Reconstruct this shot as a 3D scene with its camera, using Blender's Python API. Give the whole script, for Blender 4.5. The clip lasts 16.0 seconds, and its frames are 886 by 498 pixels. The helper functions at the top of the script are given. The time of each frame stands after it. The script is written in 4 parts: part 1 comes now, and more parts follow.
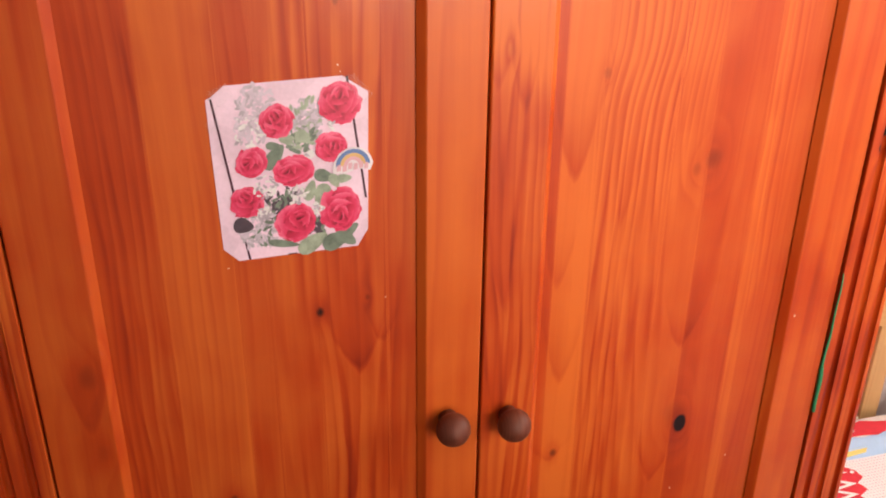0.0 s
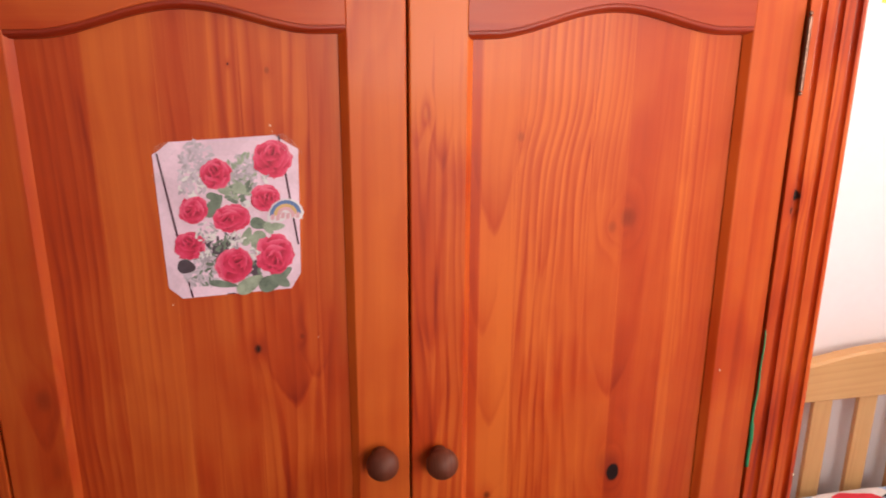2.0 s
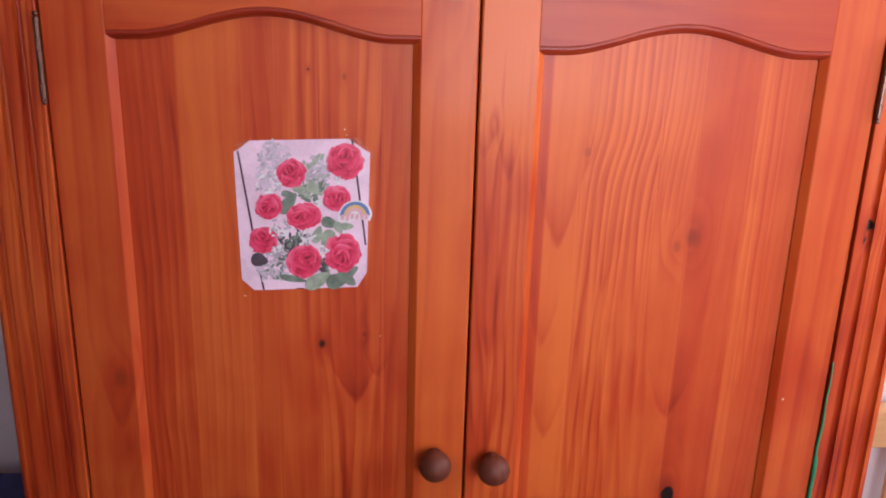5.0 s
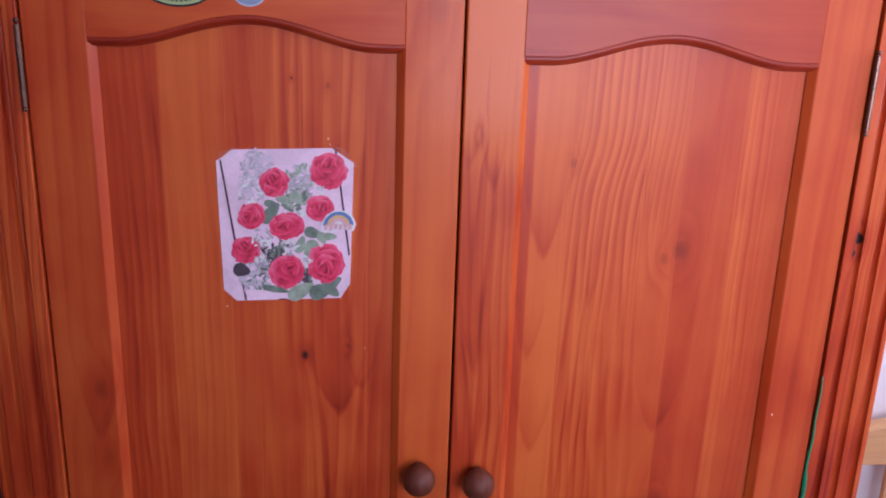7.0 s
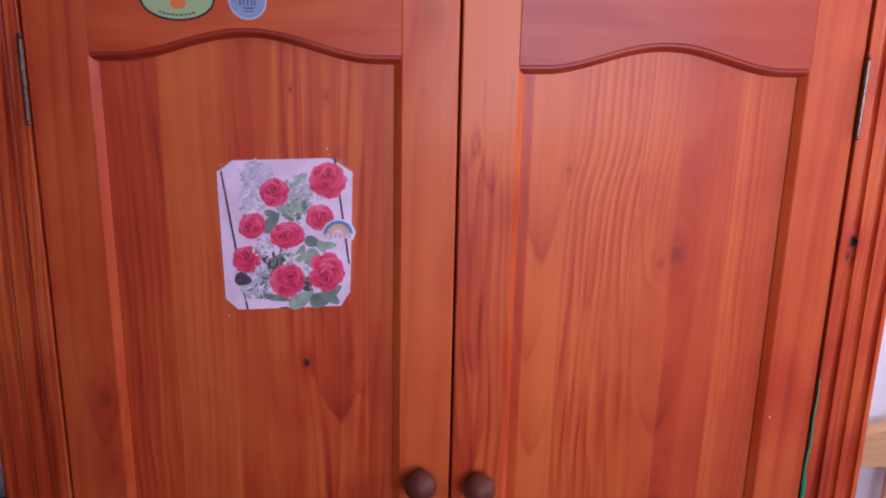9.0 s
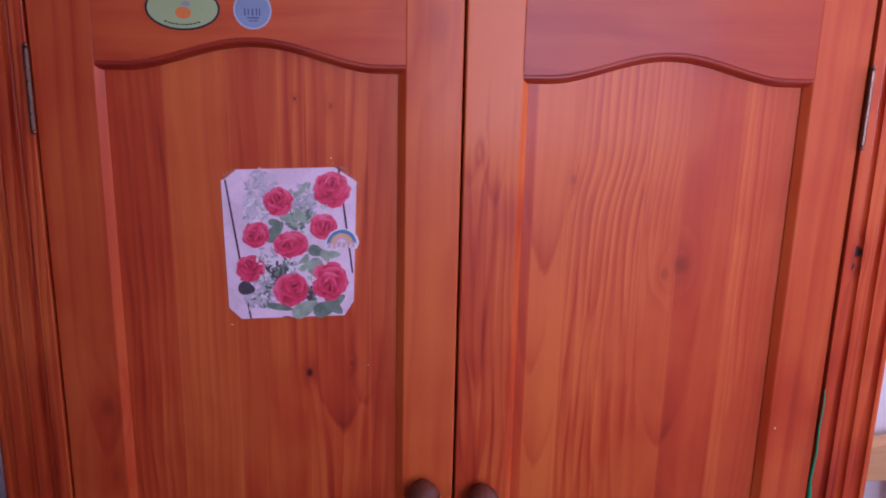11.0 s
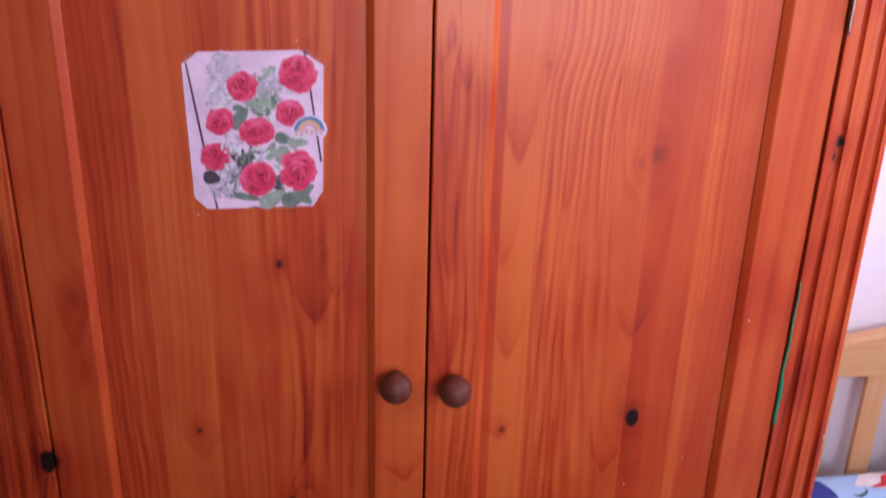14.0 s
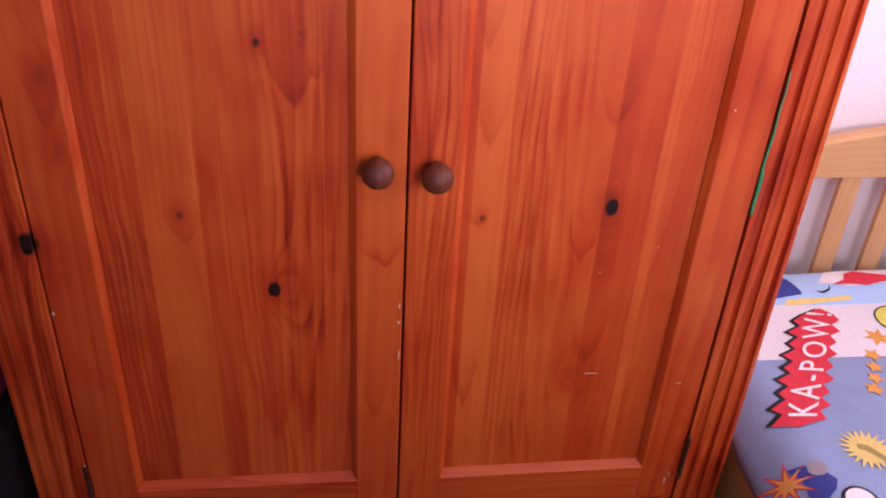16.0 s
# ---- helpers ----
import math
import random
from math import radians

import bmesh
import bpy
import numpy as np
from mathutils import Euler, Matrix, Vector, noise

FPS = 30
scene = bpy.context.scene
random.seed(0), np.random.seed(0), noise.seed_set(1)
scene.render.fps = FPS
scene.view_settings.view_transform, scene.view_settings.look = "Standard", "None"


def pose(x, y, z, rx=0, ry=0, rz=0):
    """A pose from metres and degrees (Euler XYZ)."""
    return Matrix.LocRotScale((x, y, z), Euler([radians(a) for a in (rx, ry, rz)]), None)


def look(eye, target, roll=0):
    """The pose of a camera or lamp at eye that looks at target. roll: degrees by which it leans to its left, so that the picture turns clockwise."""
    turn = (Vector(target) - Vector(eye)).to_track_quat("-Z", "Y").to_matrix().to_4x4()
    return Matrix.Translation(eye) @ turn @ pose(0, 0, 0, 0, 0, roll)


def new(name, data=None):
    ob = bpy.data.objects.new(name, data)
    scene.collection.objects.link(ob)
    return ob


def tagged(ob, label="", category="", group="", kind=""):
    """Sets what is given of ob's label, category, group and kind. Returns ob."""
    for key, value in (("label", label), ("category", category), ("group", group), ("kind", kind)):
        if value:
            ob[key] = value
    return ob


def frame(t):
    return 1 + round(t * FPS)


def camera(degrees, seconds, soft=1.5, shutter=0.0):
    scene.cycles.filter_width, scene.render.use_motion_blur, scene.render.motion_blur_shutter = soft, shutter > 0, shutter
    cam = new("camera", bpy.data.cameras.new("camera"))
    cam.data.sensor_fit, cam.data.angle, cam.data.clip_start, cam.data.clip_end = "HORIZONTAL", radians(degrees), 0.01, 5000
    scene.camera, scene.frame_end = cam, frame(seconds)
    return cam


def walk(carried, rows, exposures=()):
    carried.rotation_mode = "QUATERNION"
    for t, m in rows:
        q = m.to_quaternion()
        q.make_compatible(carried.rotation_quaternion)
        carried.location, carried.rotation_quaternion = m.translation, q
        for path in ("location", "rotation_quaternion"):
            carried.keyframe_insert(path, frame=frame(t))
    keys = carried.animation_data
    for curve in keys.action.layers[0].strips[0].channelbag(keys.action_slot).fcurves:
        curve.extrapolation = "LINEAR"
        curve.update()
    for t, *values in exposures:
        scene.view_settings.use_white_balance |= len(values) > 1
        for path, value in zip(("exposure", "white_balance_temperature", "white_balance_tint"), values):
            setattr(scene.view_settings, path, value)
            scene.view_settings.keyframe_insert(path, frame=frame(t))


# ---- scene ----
cam = camera(53.0, 16.0, soft=1.9, shutter=0.4)
PATH = [
    (0, (-0.258, -0.767, 1.568), (0.231, 0.981, 0.728), 0.6),
    (0.5, (-0.263, -0.789, 1.572), (0.232, 0.975, 0.768), -0.7),
    (1, (-0.215, -0.832, 1.582), (0.283, 0.951, 0.825), 1.4),
    (1.5, (-0.171, -0.875, 1.572), (0.289, 0.95, 0.897), 1.5),
    (2, (-0.146, -0.889, 1.568), (0.234, 0.957, 0.898), 0.3),
    (2.5, (-0.144, -0.902, 1.567), (0.154, 0.964, 0.911), -0.1),
    (3, (-0.138, -0.912, 1.563), (0.115, 0.963, 0.915), 0.3),
    (3.5, (-0.137, -0.917, 1.561), (0.095, 0.963, 0.919), 0.8),
    (6, (-0.108, -0.925, 1.556), (0.052, 0.975, 0.953), 1.7),
    (6.5, (-0.106, -0.923, 1.555), (0.064, 0.979, 0.959), 1.9),
    (7, (-0.099, -0.918, 1.551), (0.074, 0.986, 0.965), 1.9),
    (7.5, (-0.098, -0.916, 1.55), (0.077, 0.99, 0.97), 2.0),
    (8, (-0.1, -0.915, 1.55), (0.077, 0.993, 0.975), 1.9),
    (8.5, (-0.099, -0.921, 1.549), (0.073, 0.989, 0.981), 2.0),
    (9, (-0.097, -0.931, 1.551), (0.073, 0.98, 0.988), 1.2),
    (11.5, (-0.096, -0.931, 1.547), (0.059, 0.99, 1.014), 1.4),
    (12, (-0.091, -0.93, 1.548), (0.066, 0.992, 1.016), 1.9),
    (12.5, (-0.092, -0.931, 1.54), (0.084, 0.993, 1.024), 2.5),
    (13, (-0.086, -0.931, 1.535), (0.085, 0.994, 1.023), 2.1),
    (13.5, (-0.082, -0.927, 1.526), (0.106, 0.988, 0.982), 2.0),
    (14, (-0.077, -0.917, 1.519), (0.11, 0.937, 0.793), 1.6),
    (14.5, (-0.075, -0.908, 1.5), (0.12, 0.87, 0.605), 1.3),
    (15, (-0.074, -0.904, 1.489), (0.134, 0.818, 0.493), 1.9),
    (15.5, (-0.079, -0.908, 1.486), (0.146, 0.778, 0.434), 2.8),
    (16, (-0.088, -0.918, 1.479), (0.156, 0.743, 0.392), 3.4),
]
EXPOSURES = [(0.0, -0.05, 7500, 11), (1.0, -0.3, 7300, 12), (3.7, -0.22, 7000, 13), (5.8, -0.46, 5350, 18), (9.0, -0.66, 5100, 23), (12.5, -0.97, 5000, 38), (13.4, -0.7, 5100, 30), (14.6, -0.3, 5800, 25), (16.0, -0.28, 6050, 35)]
walk(cam, [(t, look(eye, target, roll)) for t, eye, target, roll in PATH], EXPOSURES)

# ---- world and light ----
world = bpy.data.worlds.new("sky")
scene.world = world
world.use_nodes = True
wn, wl = world.node_tree.nodes, world.node_tree.links
sky = wn.new("ShaderNodeTexSky")
sky.sky_type, sky.sun_disc = "NISHITA", False
sky.sun_elevation, sky.sun_rotation = radians(35), radians(100)
wn["Background"].inputs["Strength"].default_value = 0.1
wl.new(sky.outputs[0], wn["Background"].inputs["Color"])

# room: wardrobe front on y = 0, back wall behind it
X0, X1, Y0, Y1, TOP = -4.2, 1.56, -1.72, 0.462, 2.4
WIN = (-1.15, 0.20, 1.25, 2.20)  # window in the wall at X1: y from, y to, z from, z to
lamp = bpy.data.lights.new("window_daylight", "AREA")
lamp.shape, lamp.size, lamp.size_y, lamp.energy = "RECTANGLE", WIN[1] - WIN[0], WIN[3] - WIN[2], 28
lamp.color = (1.0, 0.96, 0.93)
lamp_ob = new("window_daylight", lamp)
lamp_ob.matrix_world = look((X1 + 0.02, (WIN[0] + WIN[1]) / 2, (WIN[2] + WIN[3]) / 2), (0, (WIN[0] + WIN[1]) / 2, (WIN[2] + WIN[3]) / 2))


WIN_S = (0.08, 0.94, 1.12, 1.87)  # window in the wall at Y0: x from, x to, z from, z to
lamp_s = bpy.data.lights.new("second_window_daylight", "AREA")
lamp_s.shape, lamp_s.size, lamp_s.size_y, lamp_s.energy = "RECTANGLE", WIN_S[1] - WIN_S[0], WIN_S[3] - WIN_S[2], 7
lamp_s.spread = radians(78)
lamp_s.color = (1.0, 0.96, 0.93)
lamp_s_ob = new("second_window_daylight", lamp_s)
lamp_s_ob.matrix_world = look(((WIN_S[0] + WIN_S[1]) / 2, Y0 - 0.02, (WIN_S[2] + WIN_S[3]) / 2), ((WIN_S[0] + WIN_S[1]) / 2, 0, (WIN_S[2] + WIN_S[3]) / 2))


# ---- materials ----
class Nodes:
    """A short way to write node trees."""

    def __init__(self, name):
        self.mat = bpy.data.materials.new(name)
        self.mat.use_nodes = True
        self.tree = self.mat.node_tree
        self.bsdf = self.tree.nodes["Principled BSDF"]
        self.coord = self.tree.nodes.new("ShaderNodeTexCoord").outputs["Object"]

    def put(self, socket, value):
        if isinstance(value, bpy.types.NodeSocket):
            self.tree.links.new(value, socket)
        else:
            socket.default_value = value

    def math(self, op, a, b=0.0, c=0.0):
        n = self.tree.nodes.new("ShaderNodeMath")
        n.operation = op
        for s, v in zip(n.inputs, (a, b, c)):
            self.put(s, v)
        return n.outputs[0]

    def split(self, v):
        n = self.tree.nodes.new("ShaderNodeSeparateXYZ")
        self.put(n.inputs[0], v)
        return n.outputs

    def join(self, x, y, z):
        n = self.tree.nodes.new("ShaderNodeCombineXYZ")
        for s, v in zip(n.inputs, (x, y, z)):
            self.put(s, v)
        return n.outputs[0]

    def noise(self, v, scale, detail=3.0, rough=0.5, distort=0.0):
        n = self.tree.nodes.new("ShaderNodeTexNoise")
        self.put(n.inputs["Vector"], v)
        n.inputs["Scale"].default_value, n.inputs["Detail"].default_value = scale, detail
        n.inputs["Roughness"].default_value, n.inputs["Distortion"].default_value = rough, distort
        return n.outputs["Fac"]

    def ramp(self, fac, stops):
        n = self.tree.nodes.new("ShaderNodeValToRGB")
        self.put(n.inputs[0], fac)
        el = n.color_ramp.elements
        while len(el) < len(stops):
            el.new(0.5)
        for e, (p, c) in zip(el, stops):
            e.position, e.color = p, (*c, 1) if len(c) == 3 else c
        return n.outputs[0]

    def mix(self, fac, a, b, kind="MIX"):
        n = self.tree.nodes.new("ShaderNodeMix")
        n.data_type, n.blend_type = "RGBA", kind
        self.put(n.inputs[0], fac)
        self.put(n.inputs[6], a if isinstance(a, bpy.types.NodeSocket) else (*a, 1))
        self.put(n.inputs[7], b if isinstance(b, bpy.types.NodeSocket) else (*b, 1))
        return n.outputs[2]

    def bump(self, height, strength=0.2, distance=0.001):
        n = self.tree.nodes.new("ShaderNodeBump")
        n.inputs["Strength"].default_value, n.inputs["Distance"].default_value = strength, distance
        self.put(n.inputs["Height"], height)
        self.put(self.bsdf.inputs["Normal"], n.outputs[0])

    def done(self, color, rough=0.5, metal=0.0, spec=0.5, coat=0.0):
        self.put(self.bsdf.inputs["Base Color"], color if isinstance(color, bpy.types.NodeSocket) else (*color, 1))
        self.put(self.bsdf.inputs["Roughness"], rough)
        self.bsdf.inputs["Metallic"].default_value = metal
        self.bsdf.inputs["Specular IOR Level"].default_value = spec
        self.bsdf.inputs["Coat Weight"].default_value = coat
        self.bsdf.inputs["Coat Roughness"].default_value = 0.12
        return self.mat


def plain(name, color, rough=0.5, metal=0.0, vary=0.12, scale=30, bump=0.0, coat=0.0):
    """A nearly even surface with slight blotches and fine grain."""
    n = Nodes(name)
    big, fine = n.noise(n.coord, scale, 2), n.noise(n.coord, scale * 14, 3)
    f = n.math("ADD", n.math("MULTIPLY", big, 0.7), n.math("MULTIPLY", fine, 0.3))
    c = n.ramp(f, [(0.3, [v * (1 - vary) for v in color]), (0.7, [min(1, v * (1 + vary)) for v in color])])
    if bump:
        n.bump(fine, bump, 0.0006)
    return n.done(c, n.math("ADD", rough - 0.05, n.math("MULTIPLY", big, 0.1)), metal, coat=coat)


ORANGE = ((0.22, 0.011, 0.003), (0.47, 0.049, 0.0065), (0.66, 0.132, 0.021))


def wood(name, tones=ORANGE, axis="z", seed=0.0, knots=(), centres=(), lines=70.0, along=4.0, wander=0.02, rough=0.43, coat=0.07, contrast=1.0,
         span=(-0.5, 0.5), boards=(), vees=(), bends=(), fade=None, bundles=()):
    """Varnished flat-sawn boards, grain along axis. centres: (across, half width) of the flames; lines a metre at their sides, tips a metre along them.
    knots: (across, along, radius, pull in rings, darkness). boards: (across from, tone, share of ring lines) of the glued strips within span.
    vees: (across, along, half width, height, strength) of dark flame tips. bends: (across, half width, along, length, shift) where the rings step aside.
    fade: (along, length, tone) of a paler upper part. bundles: (across from, across to, rings a metre, strength, along from, along to) of close dark rings."""
    n = Nodes(name)
    x, y, z = n.split(n.coord)
    if axis == "x":
        x, z = z, x
    if axis == "y":
        y, z = z, y
    tone, share, own = 0.0, 1.0, seed
    if boards:
        stops = []
        wide = span[1] - span[0]
        for k, (b0, bt, bl) in enumerate(boards):
            c = (0.5 + bt, min(1.0, bl / 2), (k * 0.37 + 0.11) % 1.0)
            if k:
                stops.append(((b0 - span[0] - 0.0012) / wide, stops[-1][1]))
            stops.append((max(0.0, (b0 - span[0] + 0.0012) / wide), c))
        strip = n.ramp(n.math("DIVIDE", n.math("SUBTRACT", x, span[0]), wide), stops)
        sr, sg, sb = n.split(strip)
        tone, share = n.math("SUBTRACT", sr, 0.5), n.math("MULTIPLY", sg, 2.0)
        own = n.math("ADD", n.math("MULTIPLY", sb, 30.0), seed)
    low = n.noise(n.join(n.math("ADD", n.math("MULTIPLY", x, 6.0), own), n.math("MULTIPLY", y, 3.0), n.math("MULTIPLY", z, 2.6)), 1.0, 2, 0.45)
    wob = n.noise(n.join(n.math("ADD", n.math("MULTIPLY", x, 40.0), own), y, n.math("MULTIPLY", z, 12.0)), 1.0, 2)
    u = n.math("ADD", n.math("ADD", x, n.math("MULTIPLY", n.math("SUBTRACT", low, 0.5), wander)), n.math("MULTIPLY", n.math("SUBTRACT", wob, 0.5), 0.003))
    for bx, bw, bz, bl, amt in bends:
        dx = n.math("DIVIDE", n.math("SUBTRACT", x, bx), bw)
        near = n.math("EXPONENT", n.math("MULTIPLY", n.math("MULTIPLY", dx, dx), -1.0))
        below = n.math("DIVIDE", 1.0, n.math("ADD", 1.0, n.math("EXPONENT", n.math("DIVIDE", n.math("SUBTRACT", z, bz), bl / 4))))
        u = n.math("ADD", u, n.math("MULTIPLY", n.math("MULTIPLY", near, below), amt))
    side = None
    for cx, half in centres:
        d = n.math("SUBTRACT", u, cx)
        d = n.math("SQRT", n.math("ADD", n.math("MULTIPLY", d, d), half * half))
        side = d if side is None else n.math("SMOOTH_MIN", side, d, 0.012)
    if side is None:
        side = n.math("ADD", u, 1.0)
    spread = n.noise(n.join(n.math("MULTIPLY", side, 30.0), own, 0.0), 1.0, 2)
    phase = n.math("SUBTRACT", n.math("MULTIPLY", n.math("ADD", z, n.math("MULTIPLY", low, 0.25)), along), n.math("MULTIPLY", n.math("ADD", side, n.math("MULTIPLY", spread, 0.045)), lines))
    dark, ringed = None, None
    for kx, kz, r, pull, dk in knots:
        dx = n.math("DIVIDE", n.math("SUBTRACT", x, kx), r)
        dz = n.math("DIVIDE", n.math("SUBTRACT", z, kz), r)
        wide = n.math("ADD", n.math("POWER", n.math("ABSOLUTE", n.math("MULTIPLY", dx, 0.5)), 2.0), n.math("POWER", n.math("ABSOLUTE", n.math("MULTIPLY", dz, 0.26)), 2.0))
        swell = n.math("EXPONENT", n.math("MULTIPLY", wide, -1.0))
        phase = n.math("ADD", phase, n.math("MULTIPLY", swell, pull))
        near = n.math("ADD", n.math("MULTIPLY", dx, dx), n.math("MULTIPLY", n.math("MULTIPLY", dz, dz), 0.5))
        near = n.math("ADD", near, n.math("MULTIPLY", n.math("SUBTRACT", wob, 0.5), 1.6))
        if dk:
            spot = n.math("MULTIPLY", n.math("SUBTRACT", 1.0, n.math("SMOOTH_MIN", near, 1.0, 0.35)), dk * 1.25)
            dark = spot if dark is None else n.math("MAXIMUM", dark, spot)
            halo = n.math("MULTIPLY", swell, min(1.0, dk + 0.3))
            ringed = halo if ringed is None else n.math("MAXIMUM", ringed, halo)
    saw = n.math("FRACT", phase)
    line = n.math("POWER", saw, 2.2)
    line = n.math("MULTIPLY", line, n.math("SMOOTH_MIN", 1.0, n.math("MULTIPLY", n.math("SUBTRACT", 1.0, saw), 5.0), 0.25))
    amount = n.noise(n.join(n.math("ADD", n.math("MULTIPLY", u, 26.0), own), 5.0, n.math("MULTIPLY", z, 1.6)), 1.0, 2)
    amount = n.math("MULTIPLY", n.math("MULTIPLY", n.math("MAXIMUM", n.math("SUBTRACT", amount, 0.32), 0.0), 3.4), share)
    streak = n.noise(n.join(n.math("ADD", n.math("MULTIPLY", u, 95.0), own), y, n.math("MULTIPLY", z, 1.3)), 1.0, 2, 0.5)
    broad = n.noise(n.join(n.math("ADD", n.math("MULTIPLY", u, 16.0), own), y, n.math("MULTIPLY", z, 2.0)), 1.0, 2)
    fibre = n.noise(n.join(n.math("MULTIPLY", u, 700.0), n.math("MULTIPLY", y, 700.0), n.math("MULTIPLY", z, 14.0)), 1.0, 2)
    blot = n.noise(n.coord, 9.0, 3)
    f = n.math("ADD", n.math("ADD", 0.70, tone), n.math("MULTIPLY", n.math("SUBTRACT", streak, 0.5), 0.55 * contrast))
    f = n.math("ADD", f, n.math("MULTIPLY", n.math("SUBTRACT", broad, 0.5), 0.9 * contrast))
    f = n.math("SUBTRACT", f, n.math("MULTIPLY", n.math("MULTIPLY", line, amount), 0.62 * contrast))
    f = n.math("ADD", f, n.math("MULTIPLY", n.math("SUBTRACT", fibre, 0.5), 0.10))
    f = n.math("ADD", f, n.math("MULTIPLY", n.math("SUBTRACT", blot, 0.5), 0.35))
    patch = n.noise(n.join(n.math("ADD", n.math("MULTIPLY", u, 12.0), own), y, n.math("MULTIPLY", z, 5.0)), 1.0, 2, 0.5, 0.6)
    patch = n.math("MULTIPLY", n.math("MAXIMUM", n.math("SUBTRACT", patch, 0.52), 0.0), 2.0)
    f = n.math("SUBTRACT", f, n.math("MULTIPLY", patch, 0.7 * contrast))
    for vx, vz, vw, vh, strength in vees:
        d = n.math("DIVIDE", n.math("ABSOLUTE", n.math("SUBTRACT", n.math("ADD", u, n.math("MULTIPLY", n.math("SUBTRACT", wob, 0.5), 0.006)), vx)), vw)
        q = n.math("DIVIDE", n.math("SUBTRACT", n.math("ADD", z, n.math("MULTIPLY", wob, 0.03)), vz + 0.015), vh)
        q = n.math("SUBTRACT", q, n.math("POWER", d, 1.5))
        body = n.math("MULTIPLY", n.math("EXPONENT", n.math("MULTIPLY", n.math("MAXIMUM", q, 0.0), -1.7)), n.math("EXPONENT", n.math("MULTIPLY", n.math("MULTIPLY", d, d), -0.8)))
        edge = n.math("MINIMUM", 1.0, n.math("MAXIMUM", 0.0, n.math("ADD", n.math("MULTIPLY", q, 3.5), 0.5)))
        f = n.math("SUBTRACT", f, n.math("MULTIPLY", n.math("MULTIPLY", body, edge), strength))
    for x0, x1, rate, strength, z0, z1 in bundles:
        mid, half = (x0 + x1) / 2, (x1 - x0) / 2
        d = n.math("DIVIDE", n.math("SUBTRACT", u, mid), half)
        e = n.math("DIVIDE", n.math("SUBTRACT", z, (z0 + z1) / 2), (z1 - z0) / 2)
        inside = n.math("EXPONENT", n.math("MULTIPLY", n.math("ADD", n.math("POWER", n.math("ABSOLUTE", d), 6.0), n.math("POWER", n.math("ABSOLUTE", e), 6.0)), -1.0))
        stray = n.noise(n.join(n.math("MULTIPLY", u, 45.0), seed, n.math("MULTIPLY", z, 1.5)), 1.0, 2)
        wave = n.math("FRACT", n.math("ADD", n.math("MULTIPLY", u, rate), n.math("MULTIPLY", stray, 2.2)))
        wave = n.math("MULTIPLY", n.math("POWER", wave, 1.6), n.math("SMOOTH_MIN", 1.0, n.math("MULTIPLY", n.math("SUBTRACT", 1.0, wave), 4.0), 0.3))
        f = n.math("SUBTRACT", f, n.math("MULTIPLY", n.math("MULTIPLY", inside, n.math("SUBTRACT", wave, 0.25)), strength))
    if fade:
        up = n.math("DIVIDE", 1.0, n.math("ADD", 1.0, n.math("EXPONENT", n.math("DIVIDE", n.math("SUBTRACT", fade[0], n.math("ADD", z, n.math("MULTIPLY", n.math("SUBTRACT", low, 0.5), 0.1))), fade[1] / 4))))
        f = n.math("ADD", f, n.math("MULTIPLY", up, fade[2]))
    if ringed is not None:
        f = n.math("SUBTRACT", f, n.math("MULTIPLY", ringed, 0.30))
    c = n.ramp(f, [(0.05, tones[0]), (0.5, tones[1]), (0.95, tones[2])])
    if dark is not None:
        c = n.mix(dark, c, (0.014, 0.004, 0.003))
    n.bump(n.math("ADD", n.math("MULTIPLY", f, 0.7), n.math("MULTIPLY", fibre, 0.3)), 0.14, 0.0006)
    return n.done(c, n.math("ADD", rough - 0.07, n.math("MULTIPLY", blot, 0.14)), spec=0.32, coat=coat)


LEFT_KNOTS = [(-0.268, 0.926, 0.0045, 1.2, 0.55), (-0.163, 0.8145, 0.0092, 1.6, 1.8), (-0.146, 0.812, 0.016, 1.4, 0.12),
              (-0.139, 1.44, 0.003, 0.5, 0.3), (-0.176, 1.447, 0.0014, 0.0, 1.0), (-0.166, 1.139, 0.0046, 0.4, 0.8), (-0.118, 1.150, 0.003, 0.3, 0.3)]
RIGHT_KNOTS = [(0.124, 1.363, 0.005, 1.2, 0.22), (0.253, 1.265, 0.010, 1.7, 0.30), (0.235, 1.255, 0.006, 1.0, 0.2), (0.259, 0.928, 0.0098, 1.6, 1.8), (0.252, 0.942, 0.017, 1.5, 0.15),
               (0.0955, 0.916, 0.0050, 1.3, 0.6), (0.24, 0.66, 0.012, 1.2, 0.1)]
